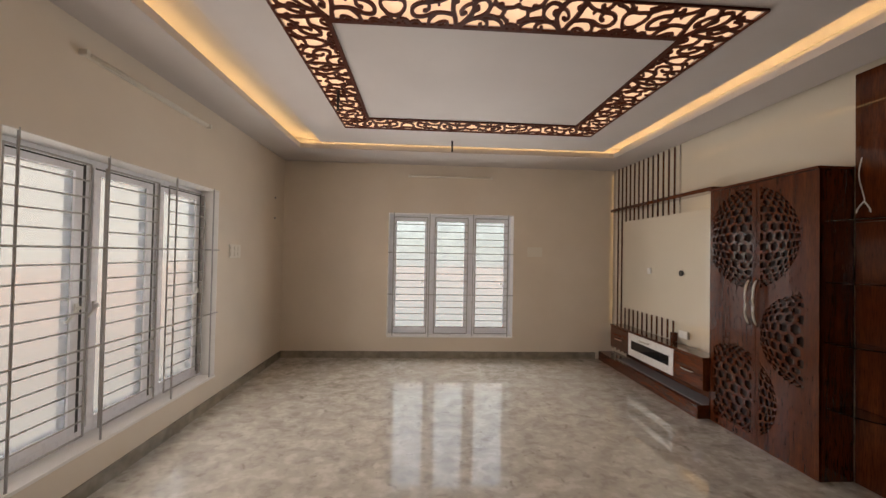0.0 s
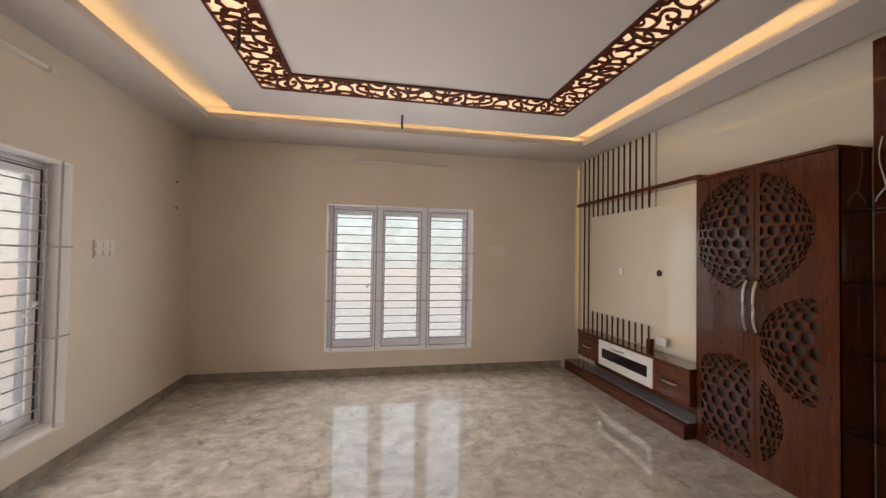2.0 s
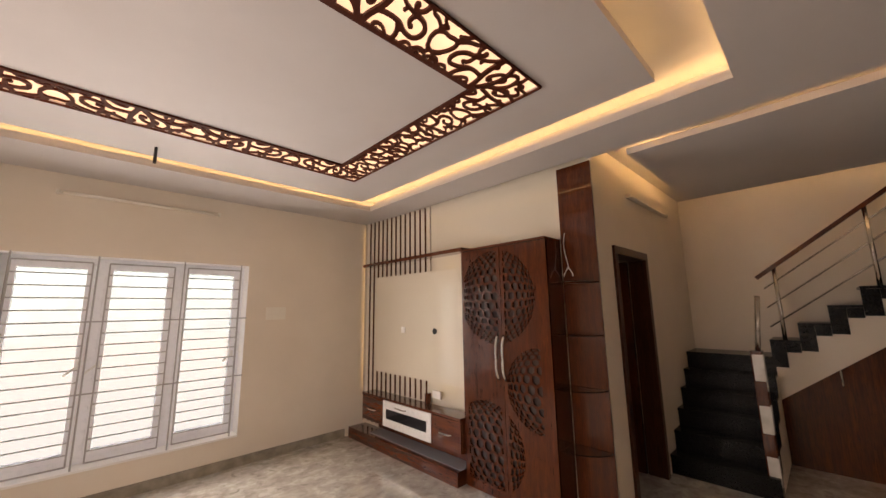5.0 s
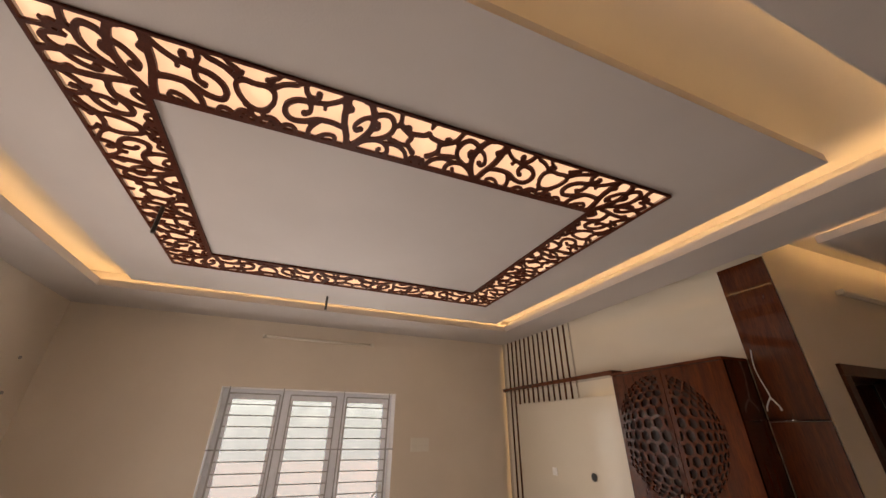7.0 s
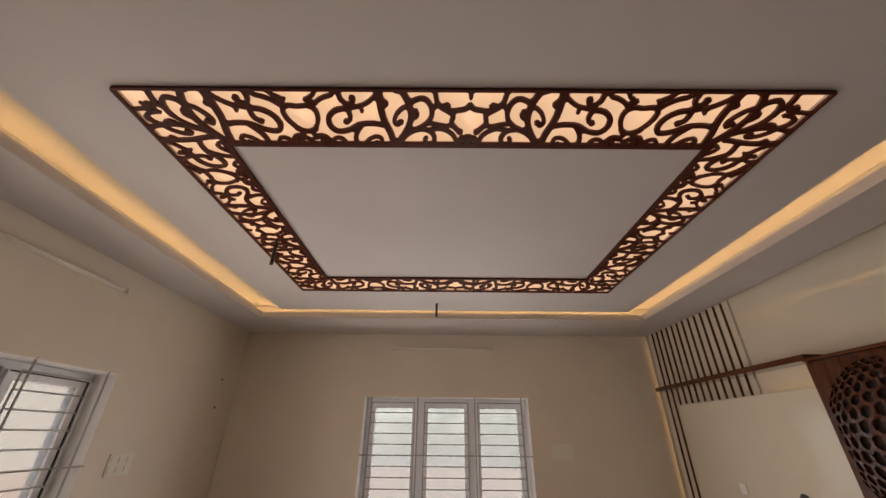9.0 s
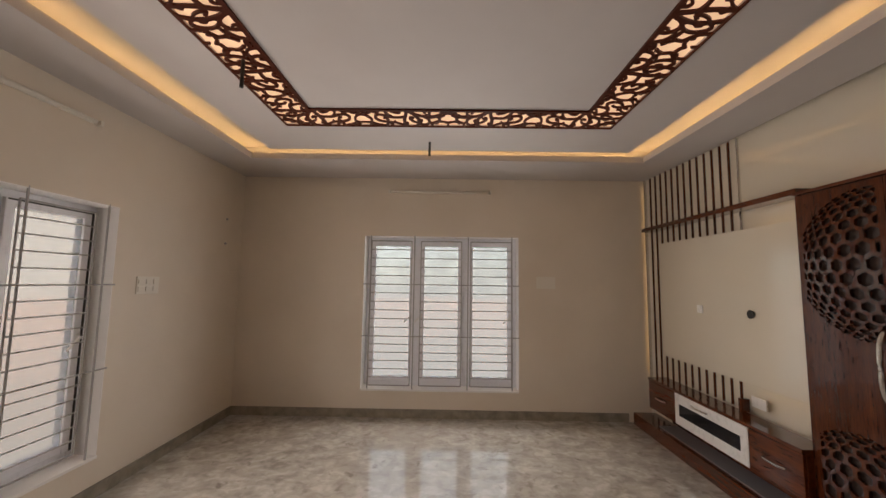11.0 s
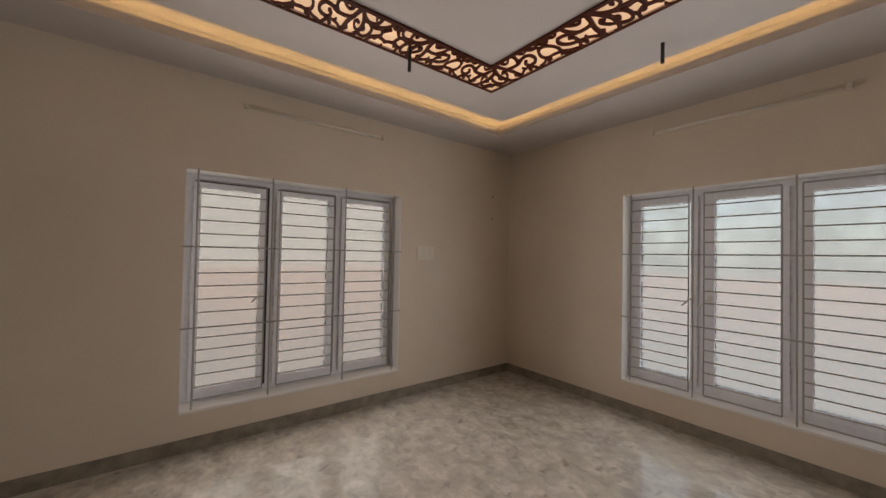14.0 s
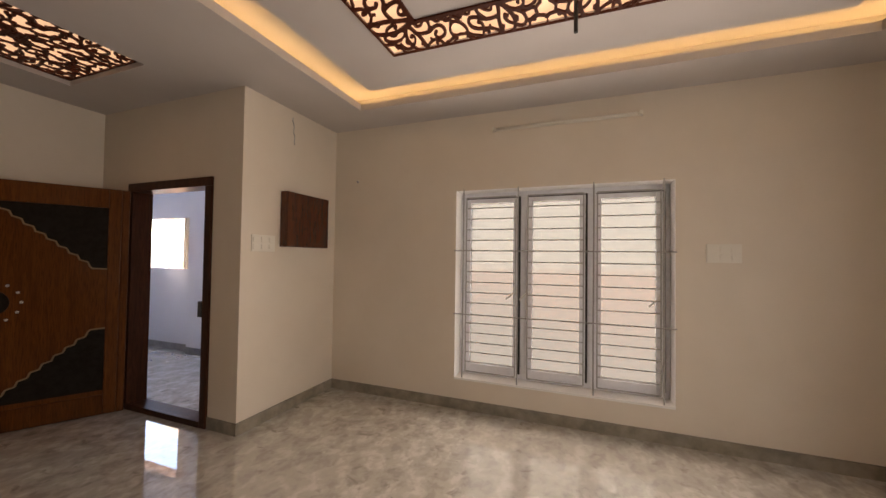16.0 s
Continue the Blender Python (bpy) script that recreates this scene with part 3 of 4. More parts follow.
drawer(4.735, U1, TEAK_H, "drawer")
drawer(3.90, 4.735, WHITE, "flap", True)
drawer(U0, 3.90, TEAK_H, "drawer")
tagged(part("socket_block", boxes((XE - 0.06, XE - 0.0, 4.13, 4.17, 0.568, 0.668), bevel=0.003), TEAK), "small dark wooden block on the television unit", "wood block")
tagged(part("socket_plate", boxes((XE - 0.012, XE, 3.97, 4.10, 0.625, 0.705), bevel=0.003), WHITE), "white socket plate above the television unit", "socket")

# ---- tall cabinet with pierced doors ----
cab = thing("tall_cabinet", "tall dark wooden cabinet with honeycomb-pierced doors", "cabinet", (0, 0, 0))
D0 = CF + 0.02
part("side", boxes((D0, 2.974, CY0, CY0 + 0.02, 0.0, CH), bevel=0.002), TEAK, cab)
part("side", boxes((D0, 2.95, CY1 - 0.02, CY1, 0.0, CH), bevel=0.002), TEAK, cab)
part("top", boxes((CF, 2.974, CY0 - 0.004, CY1, CH, CH + 0.02), bevel=0.002), TEAK_H, cab)
part("base", boxes((D0, 2.974, CY0 + 0.02, CY1 - 0.02, 0.0, 0.08)), TEAK_H, cab)
# sheet close behind the doors, its dark colour gives the holes their shade
part("back_board", boxes((D0 + 0.02, D0 + 0.03, CY0 + 0.02, CY1 - 0.02, 0.08, CH)), HOLE_SHADE, cab, "board coloured as the shade behind the pierced doors")

DISCS = ((0.40, 1.675, 0.425, 0.03, 0.88), (0.83, 0.915, 0.335, 0.50, 0.84), (0.27, 0.385, 0.385, 0.05, 0.68))
HALF = (CY1 - CY0) / 2
PITCH = 0.098


def pierced_door(a0, a1):
    """A door leaf with honeycomb holes that swell like balls; a runs along the front from the left end."""
    step, lo, hi = 0.0055, 0.012, CH - 0.004
    na, nz = round((a1 - a0) / step), round((hi - lo) / step)
    sa, sz = (a1 - a0) / na, (hi - lo) / nz
    ga, gz = np.meshgrid(a0 + np.arange(na + 1) * sa, lo + np.arange(nz + 1) * sz, indexing="ij")
    f = np.full(ga.shape, 0.05)
    for cx, cz, r, left, right in DISCS:
        dx, dz = ga - cx, gz - cz
        d = np.hypot(dx, dz) + 1e-6
        inside = np.minimum(d / r, 0.999)
        k = r * np.arctanh(inside * 0.95) / 0.95 / d
        qx, qz = dx * k, dz * k
        # distance within the nearest cell of a hexagonal grid
        best = np.full(ga.shape, 9.0)
        row = np.floor(qz / (PITCH * 0.866))
        for o in (0, 1):
            rr = row + o
            off = np.where(rr % 2 == 0, 0.0, PITCH / 2)
            cc = np.round((qx - off) / PITCH)
            ex, ez = qx - off - cc * PITCH, qz - rr * PITCH * 0.866
            hexd = np.maximum(np.abs(ex), np.abs(ex) * 0.5 + np.abs(ez) * 0.866)
            best = np.minimum(best, hexd)
        solid = (best - PITCH * 0.5 * 0.76) * (1 - 0.9 * inside ** 2)
        keep = np.maximum.reduce([d - r * 0.985, left - ga, ga - right, 0.035 - np.abs(ga - HALF), 0.05 - gz])
        f = np.minimum(f, np.maximum(solid, keep))
    me = contour_mesh("door", f, 0, 0, 1.0)
    for v in me.vertices:
        v.co = (CF + 0.018, CY1 - a0 - v.co.x * sa, lo + v.co.y * sz)
    me.materials.append(TEAK)
    ob = new("door", me)
    ob.parent = cab
    solid = ob.modifiers.new("thickness", "SOLIDIFY")
    solid.thickness, solid.offset = 0.018, -1
    return ob


for a0, a1, k in ((0.0, HALF - 0.0015, 1), (HALF + 0.0015, 2 * HALF, -1)):
    leaf = pierced_door(a0, a1)
    hd = part("handle", bow_handle(0.37, "z", 0.038, 0.0125), CHROME, leaf, "curved steel handle", True)
    hd.location = (CF, CY1 - HALF + k * 0.035, 1.15)

# end panel and glass shelves
EPF = 2.975
end = thing("end_panel", "tall dark wooden panel on the wall's end", "wood panel", (0, 0, 0))
for z0, z1 in ((0.0, 0.938), (0.941, 1.759), (1.762, CZ)):
    part("board", boxes((EPF, 2.988, YH, CY0 - 0.006, z0, z1), bevel=0.002), TEAK, end)
for z in (0.50, 0.938, 1.345, 1.76):
    bm = bmesh.new()
    vs = [(EPF, YH), (EPF, CY0 - 0.008), (CF + 0.05, CY0 - 0.008)]
    vs += [(EPF - (EPF - CF - 0.05) * math.sin(f * 0.157), CY0 - 0.008 - (CY0 - 0.008 - YH) * math.cos(f * 0.157)) for f in range(9, 0, -1)]
    low = [bm.verts.new((x, y, z)) for x, y in vs]
    face = bm.faces.new(low)
    up = bmesh.ops.extrude_face_region(bm, geom=[face])
    bmesh.ops.translate(bm, vec=(0, 0, 0.008), verts=[v for v in up["geom"] if isinstance(v, bmesh.types.BMVert)])
    bmesh.ops.recalc_face_normals(bm, faces=bm.faces)
    tagged(part("glass_shelf", bm, CLEAR), "small clear glass corner shelf beside the cabinet", "shelf", "glass shelves")

# ---- skirting ----
SK = 0.095
structure("baseboard", boxes((XW, XE - 0.3, YN - 0.012, YN, 0, SK), (XW, XW + 0.012, YP + 0.012, YN - 0.012, 0, SK), (XW, XD, YP, YP + 0.012, 0, SK), (XD, XD + 0.012, 0.305, YP + 0.012, 0, SK),
                              (XD, XD + 0.012, YS, -0.805, 0, SK), (XD + 0.012, XE, YS, YS + 0.012, 0, SK)), SKIRT, "grey marble skirting along the walls", "skirting")

# ---- main door ----
md = thing("door_1", "dark wooden main door frame with the door standing open", "door", (XD, 0, 0), kind="structure")
y0, y1, zt = MD[0], MD[1], MD[3]
fx0, fx1, ft = -0.15, 0.02, 0.075
part("frame", boxes((fx0, fx1, y0, y0 + ft, 0, zt - ft), (fx0, fx1, y1 - ft, y1, 0, zt - ft), (fx0, fx1, y0, y1, zt - ft, zt), bevel=0.005), DARKWOOD, md)
part("threshold", boxes((fx0, fx1 - 0.03, y0 + ft, y1 - ft, 0.0, 0.035), bevel=0.004), DARKWOOD, md)
part("lock_plate", boxes((fx1 - 0.07, fx1 + 0.004, y1 - ft - 0.045, y1 - ft, 0.90, 1.03), bevel=0.004), BLACK, md, "black lock plate")
part("threshold_bar", boxes((fx1 - 0.028, fx1 + 0.004, y0 + ft, y1 - ft, 0.0, 0.05), bevel=0.004), DARKWOOD, md)
DW, DH = 0.97, zt - ft - 0.01
leaf = thing("main_door", "open teak main door with carved stepped inlay and studs", "door", (XD + 0.035, y0 + ft - 0.005, 0.008), -30)
part("slab", boxes((0, DW, -0.02, 0.02, 0, DH), bevel=0.004), DOORWOOD, leaf)
for a0, a1, b0, b1 in ((0.0, 0.05, 0.0, DH), (0.055, 0.14, 0.0, DH), (0.80, DW, 0.0, DH), (0.14, 0.80, 0.0, 0.17), (0.14, 0.80, DH - 0.17, DH)):
    part("rail", boxes((a0, a1, 0.02, 0.034, b0, b1), bevel=0.005), DOORWOOD, leaf)
zc = DH / 2 + 0.02


def stepped(up):
    """The outline, in x and z, of one dark corner inlay with its stepped edge."""
    out = [(0.785, zc + up * 0.80), (0.142, zc + up * 0.80), (0.142, zc + up * 0.26), (0.235, zc + up * 0.265)]
    n = 9
    for i in range(n):
        x = 0.25 + 0.52 * i / (n - 1)
        z = 0.30 + 0.46 * i / (n - 1)
        out += [(x, zc + up * (z - 0.018)), (x + 0.014, zc + up * (z + 0.022))]
    return out


for up in (-1, 1):
    outline = stepped(up)
    bm = bmesh.new()
    f = bm.faces.new([bm.verts.new((x, 0.0215, z)) for x, z in outline])
    g = bmesh.ops.extrude_face_region(bm, geom=[f])
    bmesh.ops.translate(bm, vec=(0, 0.003, 0), verts=[v for v in g["geom"] if isinstance(v, bmesh.types.BMVert)])
    bmesh.ops.recalc_face_normals(bm, faces=bm.faces)
    part("inlay", bm, INLAY, leaf, "dark recessed inlay")
    bm = bmesh.new()
    for p, q in zip(outline[2:], outline[3:]):
        rod(bm, (p[0], 0.026, p[1]), (q[0], 0.026, q[1]), 0.0065, 6)
    part("moulding", bm, MOULD, leaf, "pale stepped moulding")
for k in range(7):
    a = math.pi / 2 + k * math.pi / 6
    bm = bmesh.new()
    bmesh.ops.create_uvsphere(bm, u_segments=10, v_segments=6, radius=0.015, matrix=Matrix.Translation((0.79 + 0.155 * math.cos(a), 0.024 if k not in (0, 6) else 0.036, zc + 0.155 * math.sin(a))))
    part("stud", bm, CHROME, leaf, "round steel stud", True)
bm = bmesh.new()
ring = [(0.799, zc - 0.09)] + [(0.799 - 0.10 * math.sin(k * math.pi / 12), zc - 0.10 * math.cos(k * math.pi / 12)) for k in range(1, 12)] + [(0.799, zc + 0.09)]
f = bm.faces.new([bm.verts.new((x, 0.0205, z)) for x, z in ring])
g = bmesh.ops.extrude_face_region(bm, geom=[f])
bmesh.ops.translate(bm, vec=(0, 0.01, 0), verts=[v for v in g["geom"] if isinstance(v, bmesh.types.BMVert)])
bmesh.ops.recalc_face_normals(bm, faces=bm.faces)
part("boss", bm, INLAY, leaf, "half-round dark wooden boss")
for z in (zc + 0.05, zc + 0.16, zc + 0.27):
    part("handle_plate", boxes((0.885, 0.915, 0.034, 0.044, z - 0.035, z + 0.035), bevel=0.004), CHROME, leaf, "steel handle plate")

# ---- inner door ----
idr = thing("door_2", "dark wooden inner door frame with the door open inwards", "door", (0, YH, 0), kind="structure")
x0, x1, zt = ID[0], ID[1], ID[3]
part("frame", boxes((x0, x0 + 0.07, -0.02, 0.15, 0, zt - 0.07), (x1 - 0.07, x1, -0.02, 0.15, 0, zt - 0.07), (x0, x1, -0.02, 0.15, zt - 0.07, zt), bevel=0.004), DARKWOOD, idr)
inner = thing("inner_door", "dark wooden inner door standing open into a dim room", "door", (x1 - 0.075, YH + 0.155, 0.008), 93)
part("slab", boxes((0, 0.72, -0.018, 0.018, 0, zt - 0.08), bevel=0.003), TEAK, inner)

# ---- stairs ----
RISE, TREAD, SX = 0.172, 0.2, 4.25
SY0, SY1 = 1.46, YH
st = thing("staircase", "black granite staircase turning along the hall wall", "stairs", (0, 0, 0), kind="structure")
LX = SX + 5 * TREAD
for i in range(6):
    xa = SX + i * TREAD
    xb = XH if i == 5 else xa + TREAD + 0.02
    part("riser", boxes((xa, xa + 0.02, SY0, SY1, i * RISE, (i + 1) * RISE - 0.025)), GRANITE, st)
    part("tread", boxes((xa - 0.02, xb, SY0, SY1, (i + 1) * RISE - 0.025, (i + 1) * RISE), bevel=0.004), GRANITE, st)
    part("core", boxes((xa + 0.02, XH if i == 5 else xa + TREAD, SY0 + 0.005, SY1, 0, (i + 1) * RISE - 0.025)), WALL, st)
T2 = 0.23
for i in range(9):
    ya = SY0 - i * T2
    z = (6 + i) * RISE
    part("riser", boxes((LX, XH, ya - 0.02, ya, z, z + RISE - 0.025)), GRANITE, st)
    part("tread", boxes((LX - 0.02, XH, ya - T2 - 0.02, ya + 0.02, z + RISE - 0.025, z + RISE), bevel=0.004), GRANITE, st)
    part("side_strip", boxes((LX - 0.012, LX - 0.001, ya - 0.10, ya + 0.018, z - 0.10, z + RISE - 0.026)), GRANITE, st)
    part("side_strip", boxes((LX - 0.012, LX - 0.001, ya - T2 + 0.02, ya - 0.101, z + RISE - 0.12, z + RISE - 0.026)), GRANITE, st)
    part("core", boxes((LX + 0.04, XH, ya - T2, ya - 0.02, max(0.0, z - 0.30), z + RISE - 0.025)), WALL, st)
slope = RISE / T2
bm = bmesh.new()
top = []
for i in range(9):
    ya, z = SY0 - i * T2, (6 + i) * RISE
    top += [(ya - 0.002, z), (ya - 0.002, z + RISE - 0.027)]
top += [(SY0 - 9 * T2, 15 * RISE - 0.027)]
low = [(SY0 - 9 * T2, 15 * RISE - 0.42), (SY0 - 0.002, 6 * RISE - 0.42)]
f = bm.faces.new([bm.verts.new((LX + 0.001, y, z)) for y, z in top + low])
g = bmesh.ops.extrude_face_region(bm, geom=[f])
bmesh.ops.translate(bm, vec=(0.037, 0, 0), verts=[v for v in g["geom"] if isinstance(v, bmesh.types.BMVert)])
bmesh.ops.recalc_face_normals(bm, faces=bm.faces)
part("stringer", bm, WALL, st, "cream painted stringer")
bm = bmesh.new()
vs = [(SY0, 0), (SY0, 6 * RISE - 0.425), (SY0 - 9 * T2, 15 * RISE - 0.425), (SY0 - 9 * T2, 0)]
f = bm.faces.new([bm.verts.new((LX + 0.006, y, z)) for y, z in vs])
g = bmesh.ops.extrude_face_region(bm, geom=[f])
bmesh.ops.translate(bm, vec=(0.03, 0, 0), verts=[v for v in g["geom"] if isinstance(v, bmesh.types.BMVert)])
bmesh.ops.recalc_face_normals(bm, faces=bm.faces)
cupboard = tagged(part("stair_cupboard", bm, TEAK), "dark wooden cupboard front under the stairs", "cupboard")
pull = part("handle", bow_handle(0.15, "z", 0.03, 0.008), CHROME, cupboard, "upright steel bow handle", True)
pull.location = (LX + 0.006, 1.01, 0.87)
# newel pier with marble blocks
nw = thing("newel_pier", "dark stone newel pier with white marble blocks", "newel", (SX + 0.09, SY0 + 0.04, 0))
part("post", boxes((-0.055, 0.055, -0.04, 0.04, 0, 1.17), bevel=0.004), TEAK, nw)
for z in (0.10, 0.50, 0.92):
    part("block", boxes((-0.062, 0.02, -0.046, 0.03, z, z + 0.22), bevel=0.004), MARBLE, nw, "white marble block")
rail = thing("handrail", "steel and wood stair handrail", "handrail", (LX + 0.03, SY0, 0))
bm = bmesh.new()
part("post", rod(bm, (SX - LX + 0.06, 0.03, 1.17), (SX - LX + 0.12, -0.015, 1.64), 0.02, 12), CHROME, rail, "", True)
part("top_rail", boxes((-0.03, 0.03, -0.022, 0.022, -0.02, 0.02)), TEAK, rail).matrix_basis = Matrix.Translation((0, -0.95, 6 * RISE + 0.85 + 0.95 * slope)) @ pose(0, 0, 0, -math.degrees(math.atan(slope)), 0, 0) @ Matrix.Diagonal((1, 2.5 / 0.044, 1, 1))
for k in (0.3, 0.5, 0.7):
    part("rod", rod(bmesh.new(), (0, 0, 6 * RISE + k), (0, -2.0, 6 * RISE + k + 2.0 * slope), 0.008), CHROME, rail, "", True)
for k in (0.1, 0.8, 1.5):
    part("baluster", rod(bmesh.new(), (0, -k, 6 * RISE + k * slope), (0, -k, 6 * RISE + k * slope + 0.86), 0.018, 12), CHROME, rail, "", True)


# ---- cables ----
def cable(name, label, points, r, mat):
    bm = tube(points, r, 6)
    return tagged(part(name, bm, mat, None, "", True), label, "cable")


lead = thing("cable", "loose white cable with split ends beside the tall cabinet", "cable", (EPF - 0.008, 2.50, CH + 0.07))
part("wire", tube([(-0.004 * math.sin(k * 0.5), 0.014 * math.sin(k * 0.42), -k * 0.03) for k in range(11)], 0.0035, 6), WHITE, lead, "", True)
for k in (-1, 1):
    part("wire_end", tube([(-0.003, -0.013, -0.298), (-0.005, -0.013 + k * 0.02, -0.325), (-0.006, -0.013 + k * 0.036, -0.352), (-0.007, -0.013 + k * 0.04, -0.375)], 0.0045, 6), WHITE, lead, "", True)


# ---- outside ----
PEACH = paint("peach outside wall paint", (0.56, 0.235, 0.12), (0.62, 0.28, 0.155), 0.8)
PALE = paint("pale outside wall paint", (0.62, 0.555, 0.44), (0.68, 0.61, 0.50), 0.8)
SOIL = paint("dry sandy soil", (0.30, 0.24, 0.17), (0.40, 0.33, 0.25), 0.95, 3, 60, 0.4)
PORCHW = paint("white porch paint", (0.72, 0.75, 0.80), (0.78, 0.80, 0.84), 0.6)
PAVER = paint("grey porch paver", (0.20, 0.21, 0.21), (0.34, 0.34, 0.33), 0.5, 6, 60, 0.1)
LEAF = paint("green leaves", (0.05, 0.10, 0.035), (0.11, 0.17, 0.07), 0.6, 5)
structure("ground", boxes((-400, 400, -400, 400, -0.55, -0.45)), SOIL, "dry sandy ground around the house", "ground")
structure("boundary_wall", boxes((-3.8, 9, 7.6, 7.75, -0.45, 1.25)), PEACH, "peach boundary wall of the plot", "wall")
structure("neighbour_wall", boxes((-4.6, -4.4, -6, 7.5, -0.45, 1.25)), PEACH, "peach lower part of the neighbouring wall", "wall")
structure("neighbour_wall_upper", boxes((-4.62, -4.42, -6, 7.5, 1.25, 2.8)), PALE, "pale upper part of the neighbouring wall", "wall")


def shrub(x, y, z0, z1, r, count):
    t = thing("tree", "leafy green tree behind the boundary wall", "tree", (x, y, -0.45), group="trees behind the wall")
    bm = bmesh.new()
    bmesh.ops.create_cone(bm, segments=8, radius1=0.11, radius2=0.05, depth=z0 + 0.9, matrix=Matrix.Translation((0, 0, (z0 + 0.9) / 2)))
    for k in range(5):
        a = k * 1.26
        rod(bm, (0, 0, z0 + 0.4), (0.7 * r * math.cos(a), 0.7 * r * math.sin(a), (z0 + z1) / 2 + 0.45), 0.025, 6)
    part("trunk", bm, DARKWOOD, t)
    verts, faces = [], []
    rng = random.Random(int(x * 10))
    for k in range(count):
        a, e, rr = rng.uniform(0, 6.283), rng.uniform(-1, 1), rng.random() ** 0.4 * (0.75 + 0.3 * math.sin(k * 0.7))
        c = Vector((r * rr * math.cos(a), r * rr * math.sin(a), (z0 + z1) / 2 + 0.45 + e * (z1 - z0) / 2))
        q = Euler((rng.uniform(0, 3), rng.uniform(0, 3), rng.uniform(0, 6))).to_matrix()
        s = rng.uniform(0.07, 0.14)
        n = len(verts)
        verts += [tuple(c + q @ Vector(p) * s) for p in ((0, -1, 0), (0.45, 0, 0.1), (0, 1, 0), (-0.45, 0, 0.1))]
        faces.append((n, n + 1, n + 2, n + 3))
    me = bpy.data.meshes.new("crown")
    me.from_pydata(verts, [], faces)
    me.materials.append(LEAF)
    ob = new("crown", me)
    ob.parent = t


for x, y, r in ((-2.2, 10.4, 1.5), (0.0, 11.2, 1.7), (2.0, 10.6, 1.5), (4.2, 11.4, 1.8)):
    shrub(x, y, 0.8, 3.4, r, 900)

# porch seen through the open main door
PX, PYS = -2.45, -4.2
structure("porch_floor", boxes((PX - 0.15, XD - 0.16, PYS, YP - 0.17, -0.16, -0.05)), PAVER, "grey patterned porch floor", "floor")
pw = bmesh.new()
for y0, y1, z0, z1 in ((PYS, YP - 0.17, -0.05, 1.19), (PYS, YP - 0.17, 1.98, 3.0), (PYS, -3.7, 1.19, 1.98), (-2.3, -1.84, 1.19, 1.98), (-0.9, YP - 0.17, 1.19, 1.98)):
    box(pw, PX - 0.15, PX, y0, y1, z0, z1)
structure("porch_wall", pw, PORCHW, "white porch wall with open bays", "wall")
structure("porch_pier", boxes((PX + 0.004, PX + 0.1, -2.3, -1.84, -0.05, 3.0), bevel=0.004), PORCHW, "white porch pier between the bays", "pier")
structure("porch_end_wall", boxes((PX, XD - 0.16, PYS - 0.15, PYS, -0.05, 3.0)), PORCHW, "white wall at the porch's end", "wall")
# unseen slab, its depth chosen for how much sky light reaches the porch
structure("porch_shade_slab", boxes((PX - 0.15, PX + 0.95, PYS, YP - 0.17, 3.0, 3.12)), PORCHW, "unseen white slab that limits the porch's sky light", "ceiling")
structure("porch_skirting", boxes((PX, PX + 0.012, PYS, -2.3, -0.05, 0.05), (PX + 0.1, PX + 0.112, -2.3, -1.84, -0.05, 0.05), (PX, PX + 0.012, -1.84, YP - 0.17, -0.05, 0.05)), PAVER, "grey stone skirting round the porch", "skirting")
structure("porch_house_wall", boxes((XD - 0.16, XD, PYS - 0.15, YS - TH, -0.05, 3.12)), PORCHW, "white outer house wall along the porch", "wall")
# out-of-view block, added to stop direct sun on the porch
structure("sun_block", boxes((XD - 0.16, 1.5, PYS - 0.1, -0.5, CT + 0.13, 4.6)), PALE, "unseen pale block that keeps the sun off the porch", "wall")
structure("porch_landing", boxes((-1.5, XD - 0.162, -1.2, 0.44, -0.05, -0.043)), GREYTOP, "dark grey stone landing outside the main door", "landing")
screen = thing("louvre_screen", "cream vertical louvres in the porch bay", "screen", (PX - 0.09, -2.62, 1.19))
for k in range(5):
    part("louvre", boxes((0, 0.05, 0.065 * k, 0.065 * k + 0.034, 0, 0.79), bevel=0.003), PALE, screen)
LIGHTP = paint("pale porch paver", (0.46, 0.46, 0.44), (0.56, 0.56, 0.53), 0.5, 6, 60, 0.1)
pv = mesh_of("paver", boxes((-0.10, 0.10, -0.055, 0.055, 0, 0.004), bevel=0.001), LIGHTP)
porch_floor = bpy.data.objects["porch_floor"]
for a in range(5):
    for b in range(15):
        ob = new("paver", pv)
        ob.parent = porch_floor
        ob.matrix_basis = pose(-2.28 + a * 0.27 + (0.13 if b % 2 else 0), -4.0 + b * 0.2, -0.05, 0, 0, 35)
can = thing("red_bottle", "red plastic bottle on the porch sill", "bottle", (PX - 0.06, -1.76, 1.19))
bm = bmesh.new()
for z0, z1, r0, r1 in ((0, 0.17, 0.05, 0.05), (0.17, 0.2, 0.05, 0.025), (0.2, 0.24, 0.022, 0.022)):
    bmesh.ops.create_cone(bm, cap_ends=True, segments=16, radius1=r0, radius2=r1, depth=z1 - z0, matrix=Matrix.Translation((0, 0, (z0 + z1) / 2)))
part("bottle_body", bm, plain("red plastic", (0.6, 0.05, 0.05), 0.35), can)

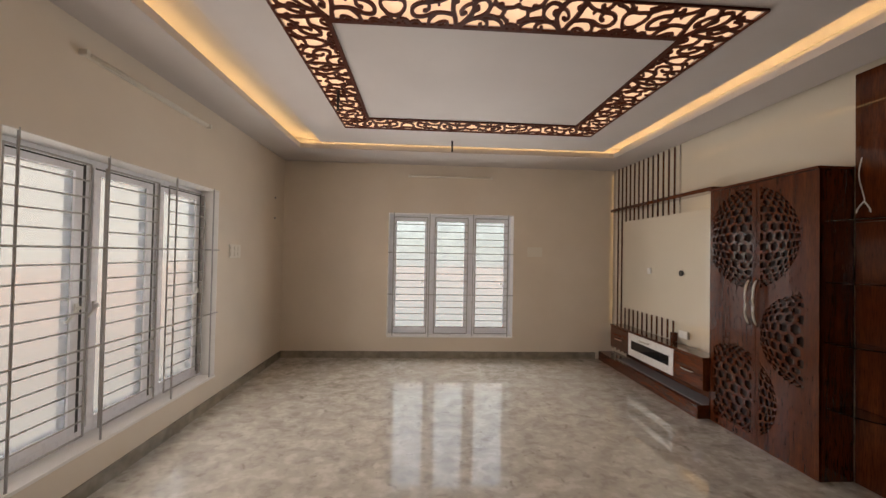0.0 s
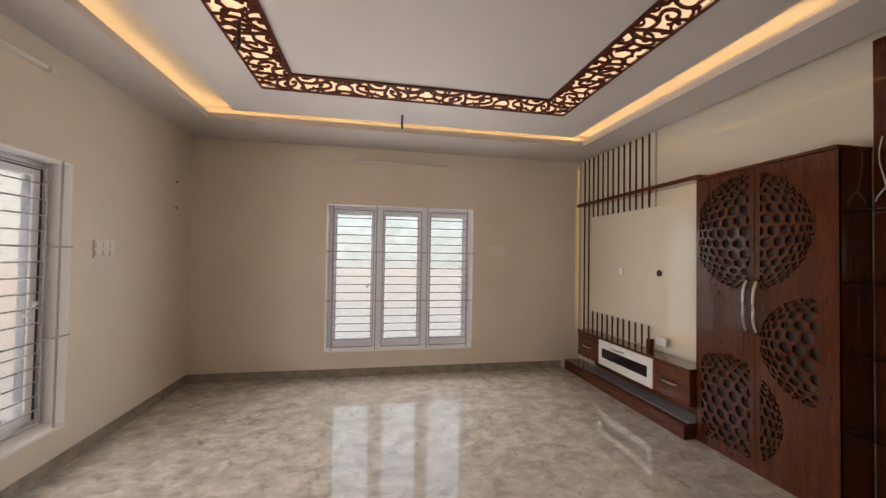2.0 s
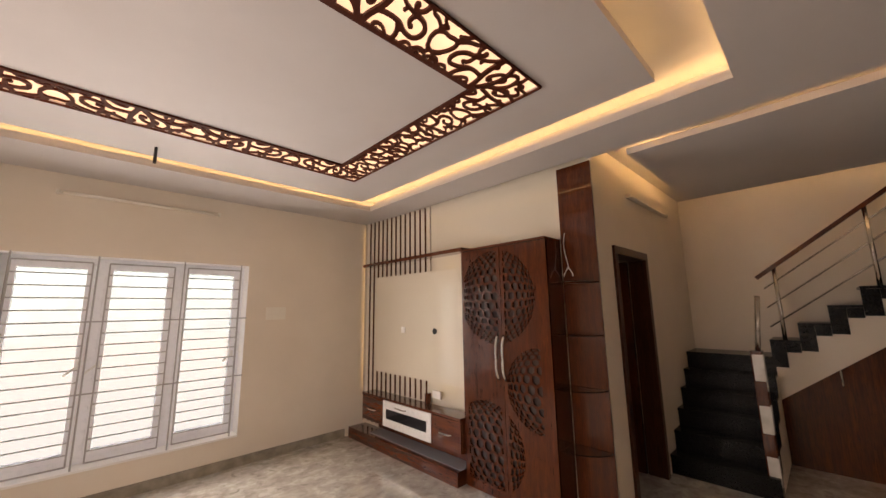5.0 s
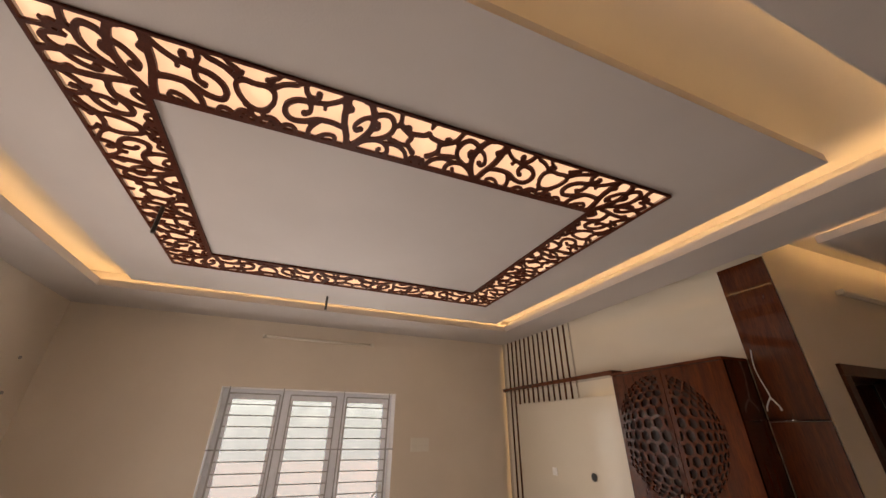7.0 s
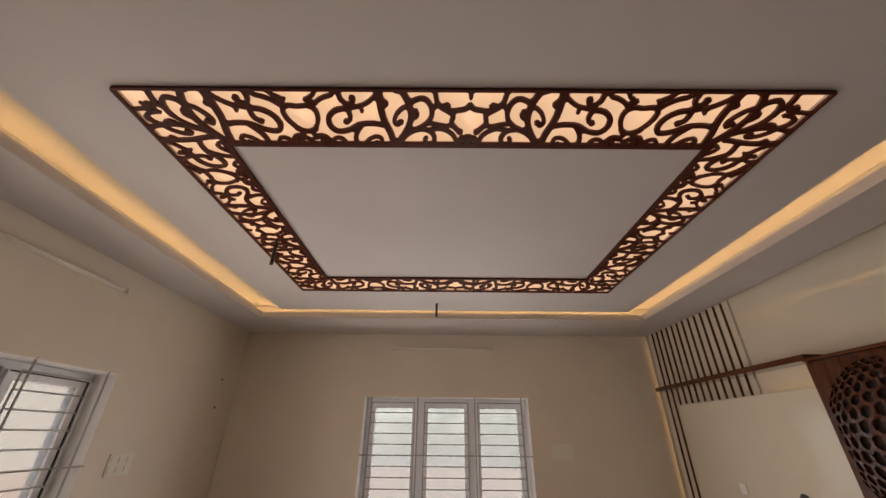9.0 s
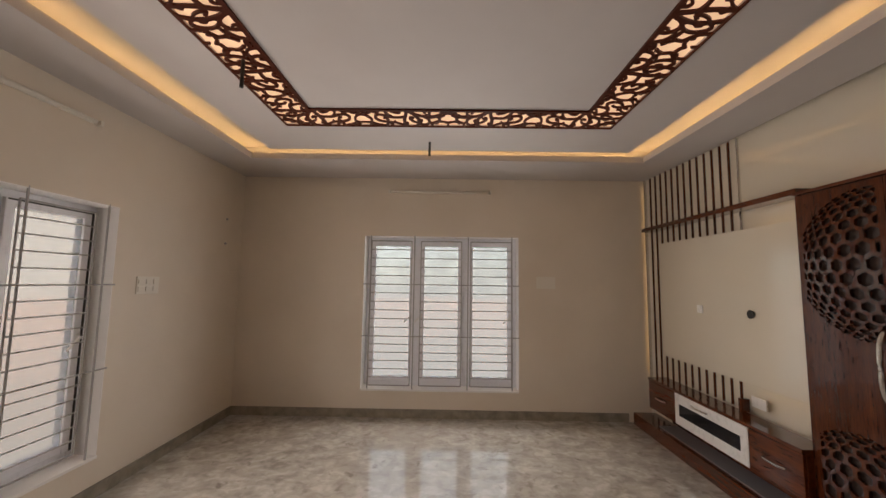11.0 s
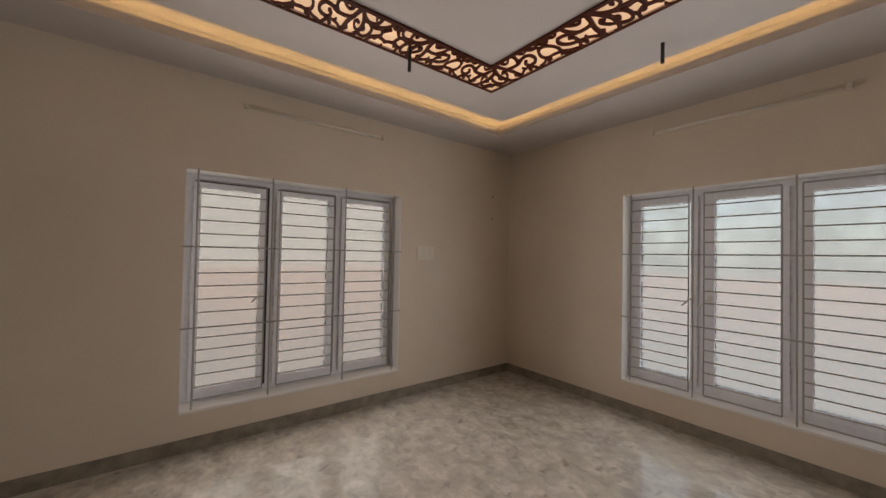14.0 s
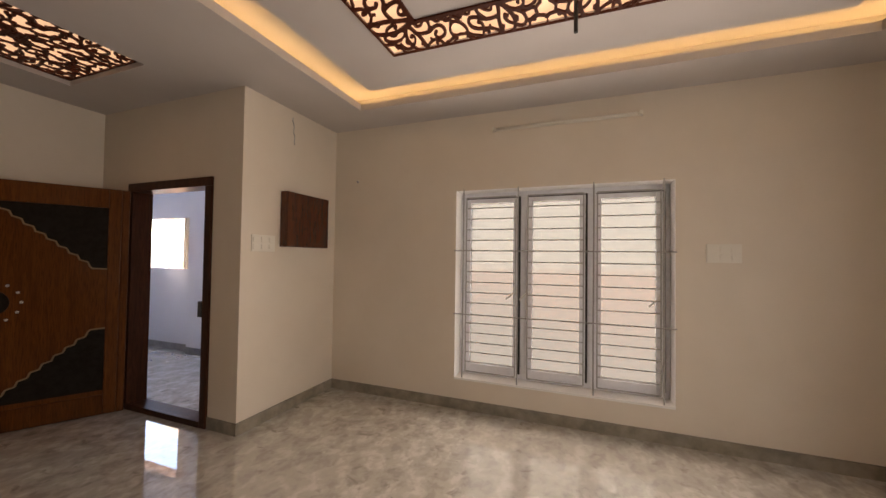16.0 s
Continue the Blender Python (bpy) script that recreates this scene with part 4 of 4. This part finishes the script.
# ---- small fixtures ----


def tube_light(at, turn):
    t = thing("tube_light", "slim cream-white tube light fitting on the wall", "tube light", at, turn, "tube lights")
    part("batten", boxes((-0.6, 0.6, -0.022, 0, -0.012, 0.012), bevel=0.004), SWITCH, t)
    part("tube", rod(bmesh.new(), (-0.57, -0.034, 0), (0.57, -0.034, 0), 0.012, 10), SWITCH, t, "", True)
    for k in (-1, 1):
        part("end_cap", boxes((k * 0.6 - 0.012, k * 0.6 + 0.012, -0.048, 0, -0.018, 0.018), bevel=0.004), SWITCH, t)


tube_light((0.405, YN, 2.607), 0)
tube_light((XW, 2.99, 2.603), 90)
tube_light((4.35, YH, 2.62), 0)


def switch_plate(at, turn, w=0.22, h=0.14):
    s = thing("switch_plate", "cream switch plate with rockers on the wall", "switch", at, turn, "switch plates")
    part("plate", boxes((-w / 2, w / 2, -0.01, 0, -h / 2, h / 2), bevel=0.003), SWITCH, s)
    for i in range(3):
        for j in range(2):
            c, z = -w / 3 + i * w / 3, (j - 0.5) * h * 0.42
            part("rocker", boxes((c - w * 0.12, c + w * 0.12, -0.016, -0.009, z - h * 0.14, z + h * 0.14), bevel=0.002), SWITCH, s)


switch_plate((1.66, YN, 1.55), 0)
switch_plate((XW, 4.14, 1.48), 90)
switch_plate((-1.0, YP, 1.52), 180, 0.24, 0.14)


def ceiling_rod(x, y, drop):
    t = thing("fan_rod", "thin black fan rod hanging from the ceiling", "fan rod", (x, y, CZ), group="ceiling rods")
    part("rod", rod(bmesh.new(), (0, 0, 0.02), (0, 0, -drop), 0.011, 10), BLACK, t)


ceiling_rod(0.333, 4.294, 0.126)
ceiling_rod(-0.665, 3.112, 0.165)
bx = thing("meter_box", "dark wooden distribution box fixed to the wall", "wall box", (-1.455, YP, 1.497))
part("body", boxes((-0.275, 0.275, 0.0, 0.075, 0, 0.50), bevel=0.003), TEAK, bx)
part("door", boxes((-0.273, 0.273, 0.075, 0.09, 0.004, 0.496), bevel=0.003), TEAK, bx)
cable("cable", "loose grey cable end sticking out of the wall", [(-1.30 + 0.008 * math.sin(k * 1.7), YP + 0.008 + 0.003 * k, 2.70 - k * 0.028) for k in range(10)], 0.004, GRILLE)


def wall_point(at, turn):
    t = thing("wall_socket", "small round capped wiring point on the wall", "wiring point", at, turn, "wiring points")
    bm = bmesh.new()
    bmesh.ops.create_cone(bm, cap_ends=True, segments=16, radius1=0.014, radius2=0.011, depth=0.012, matrix=pose(0, -0.006, 0, 90, 0, 0))
    part("cap", bm, GRILLE, t, "", True)


wall_point((XW, 5.137, 1.929), 90)
wall_point((XW, 5.14, 2.20), 90)
wall_point((XW, 0.911, 2.217), 90)
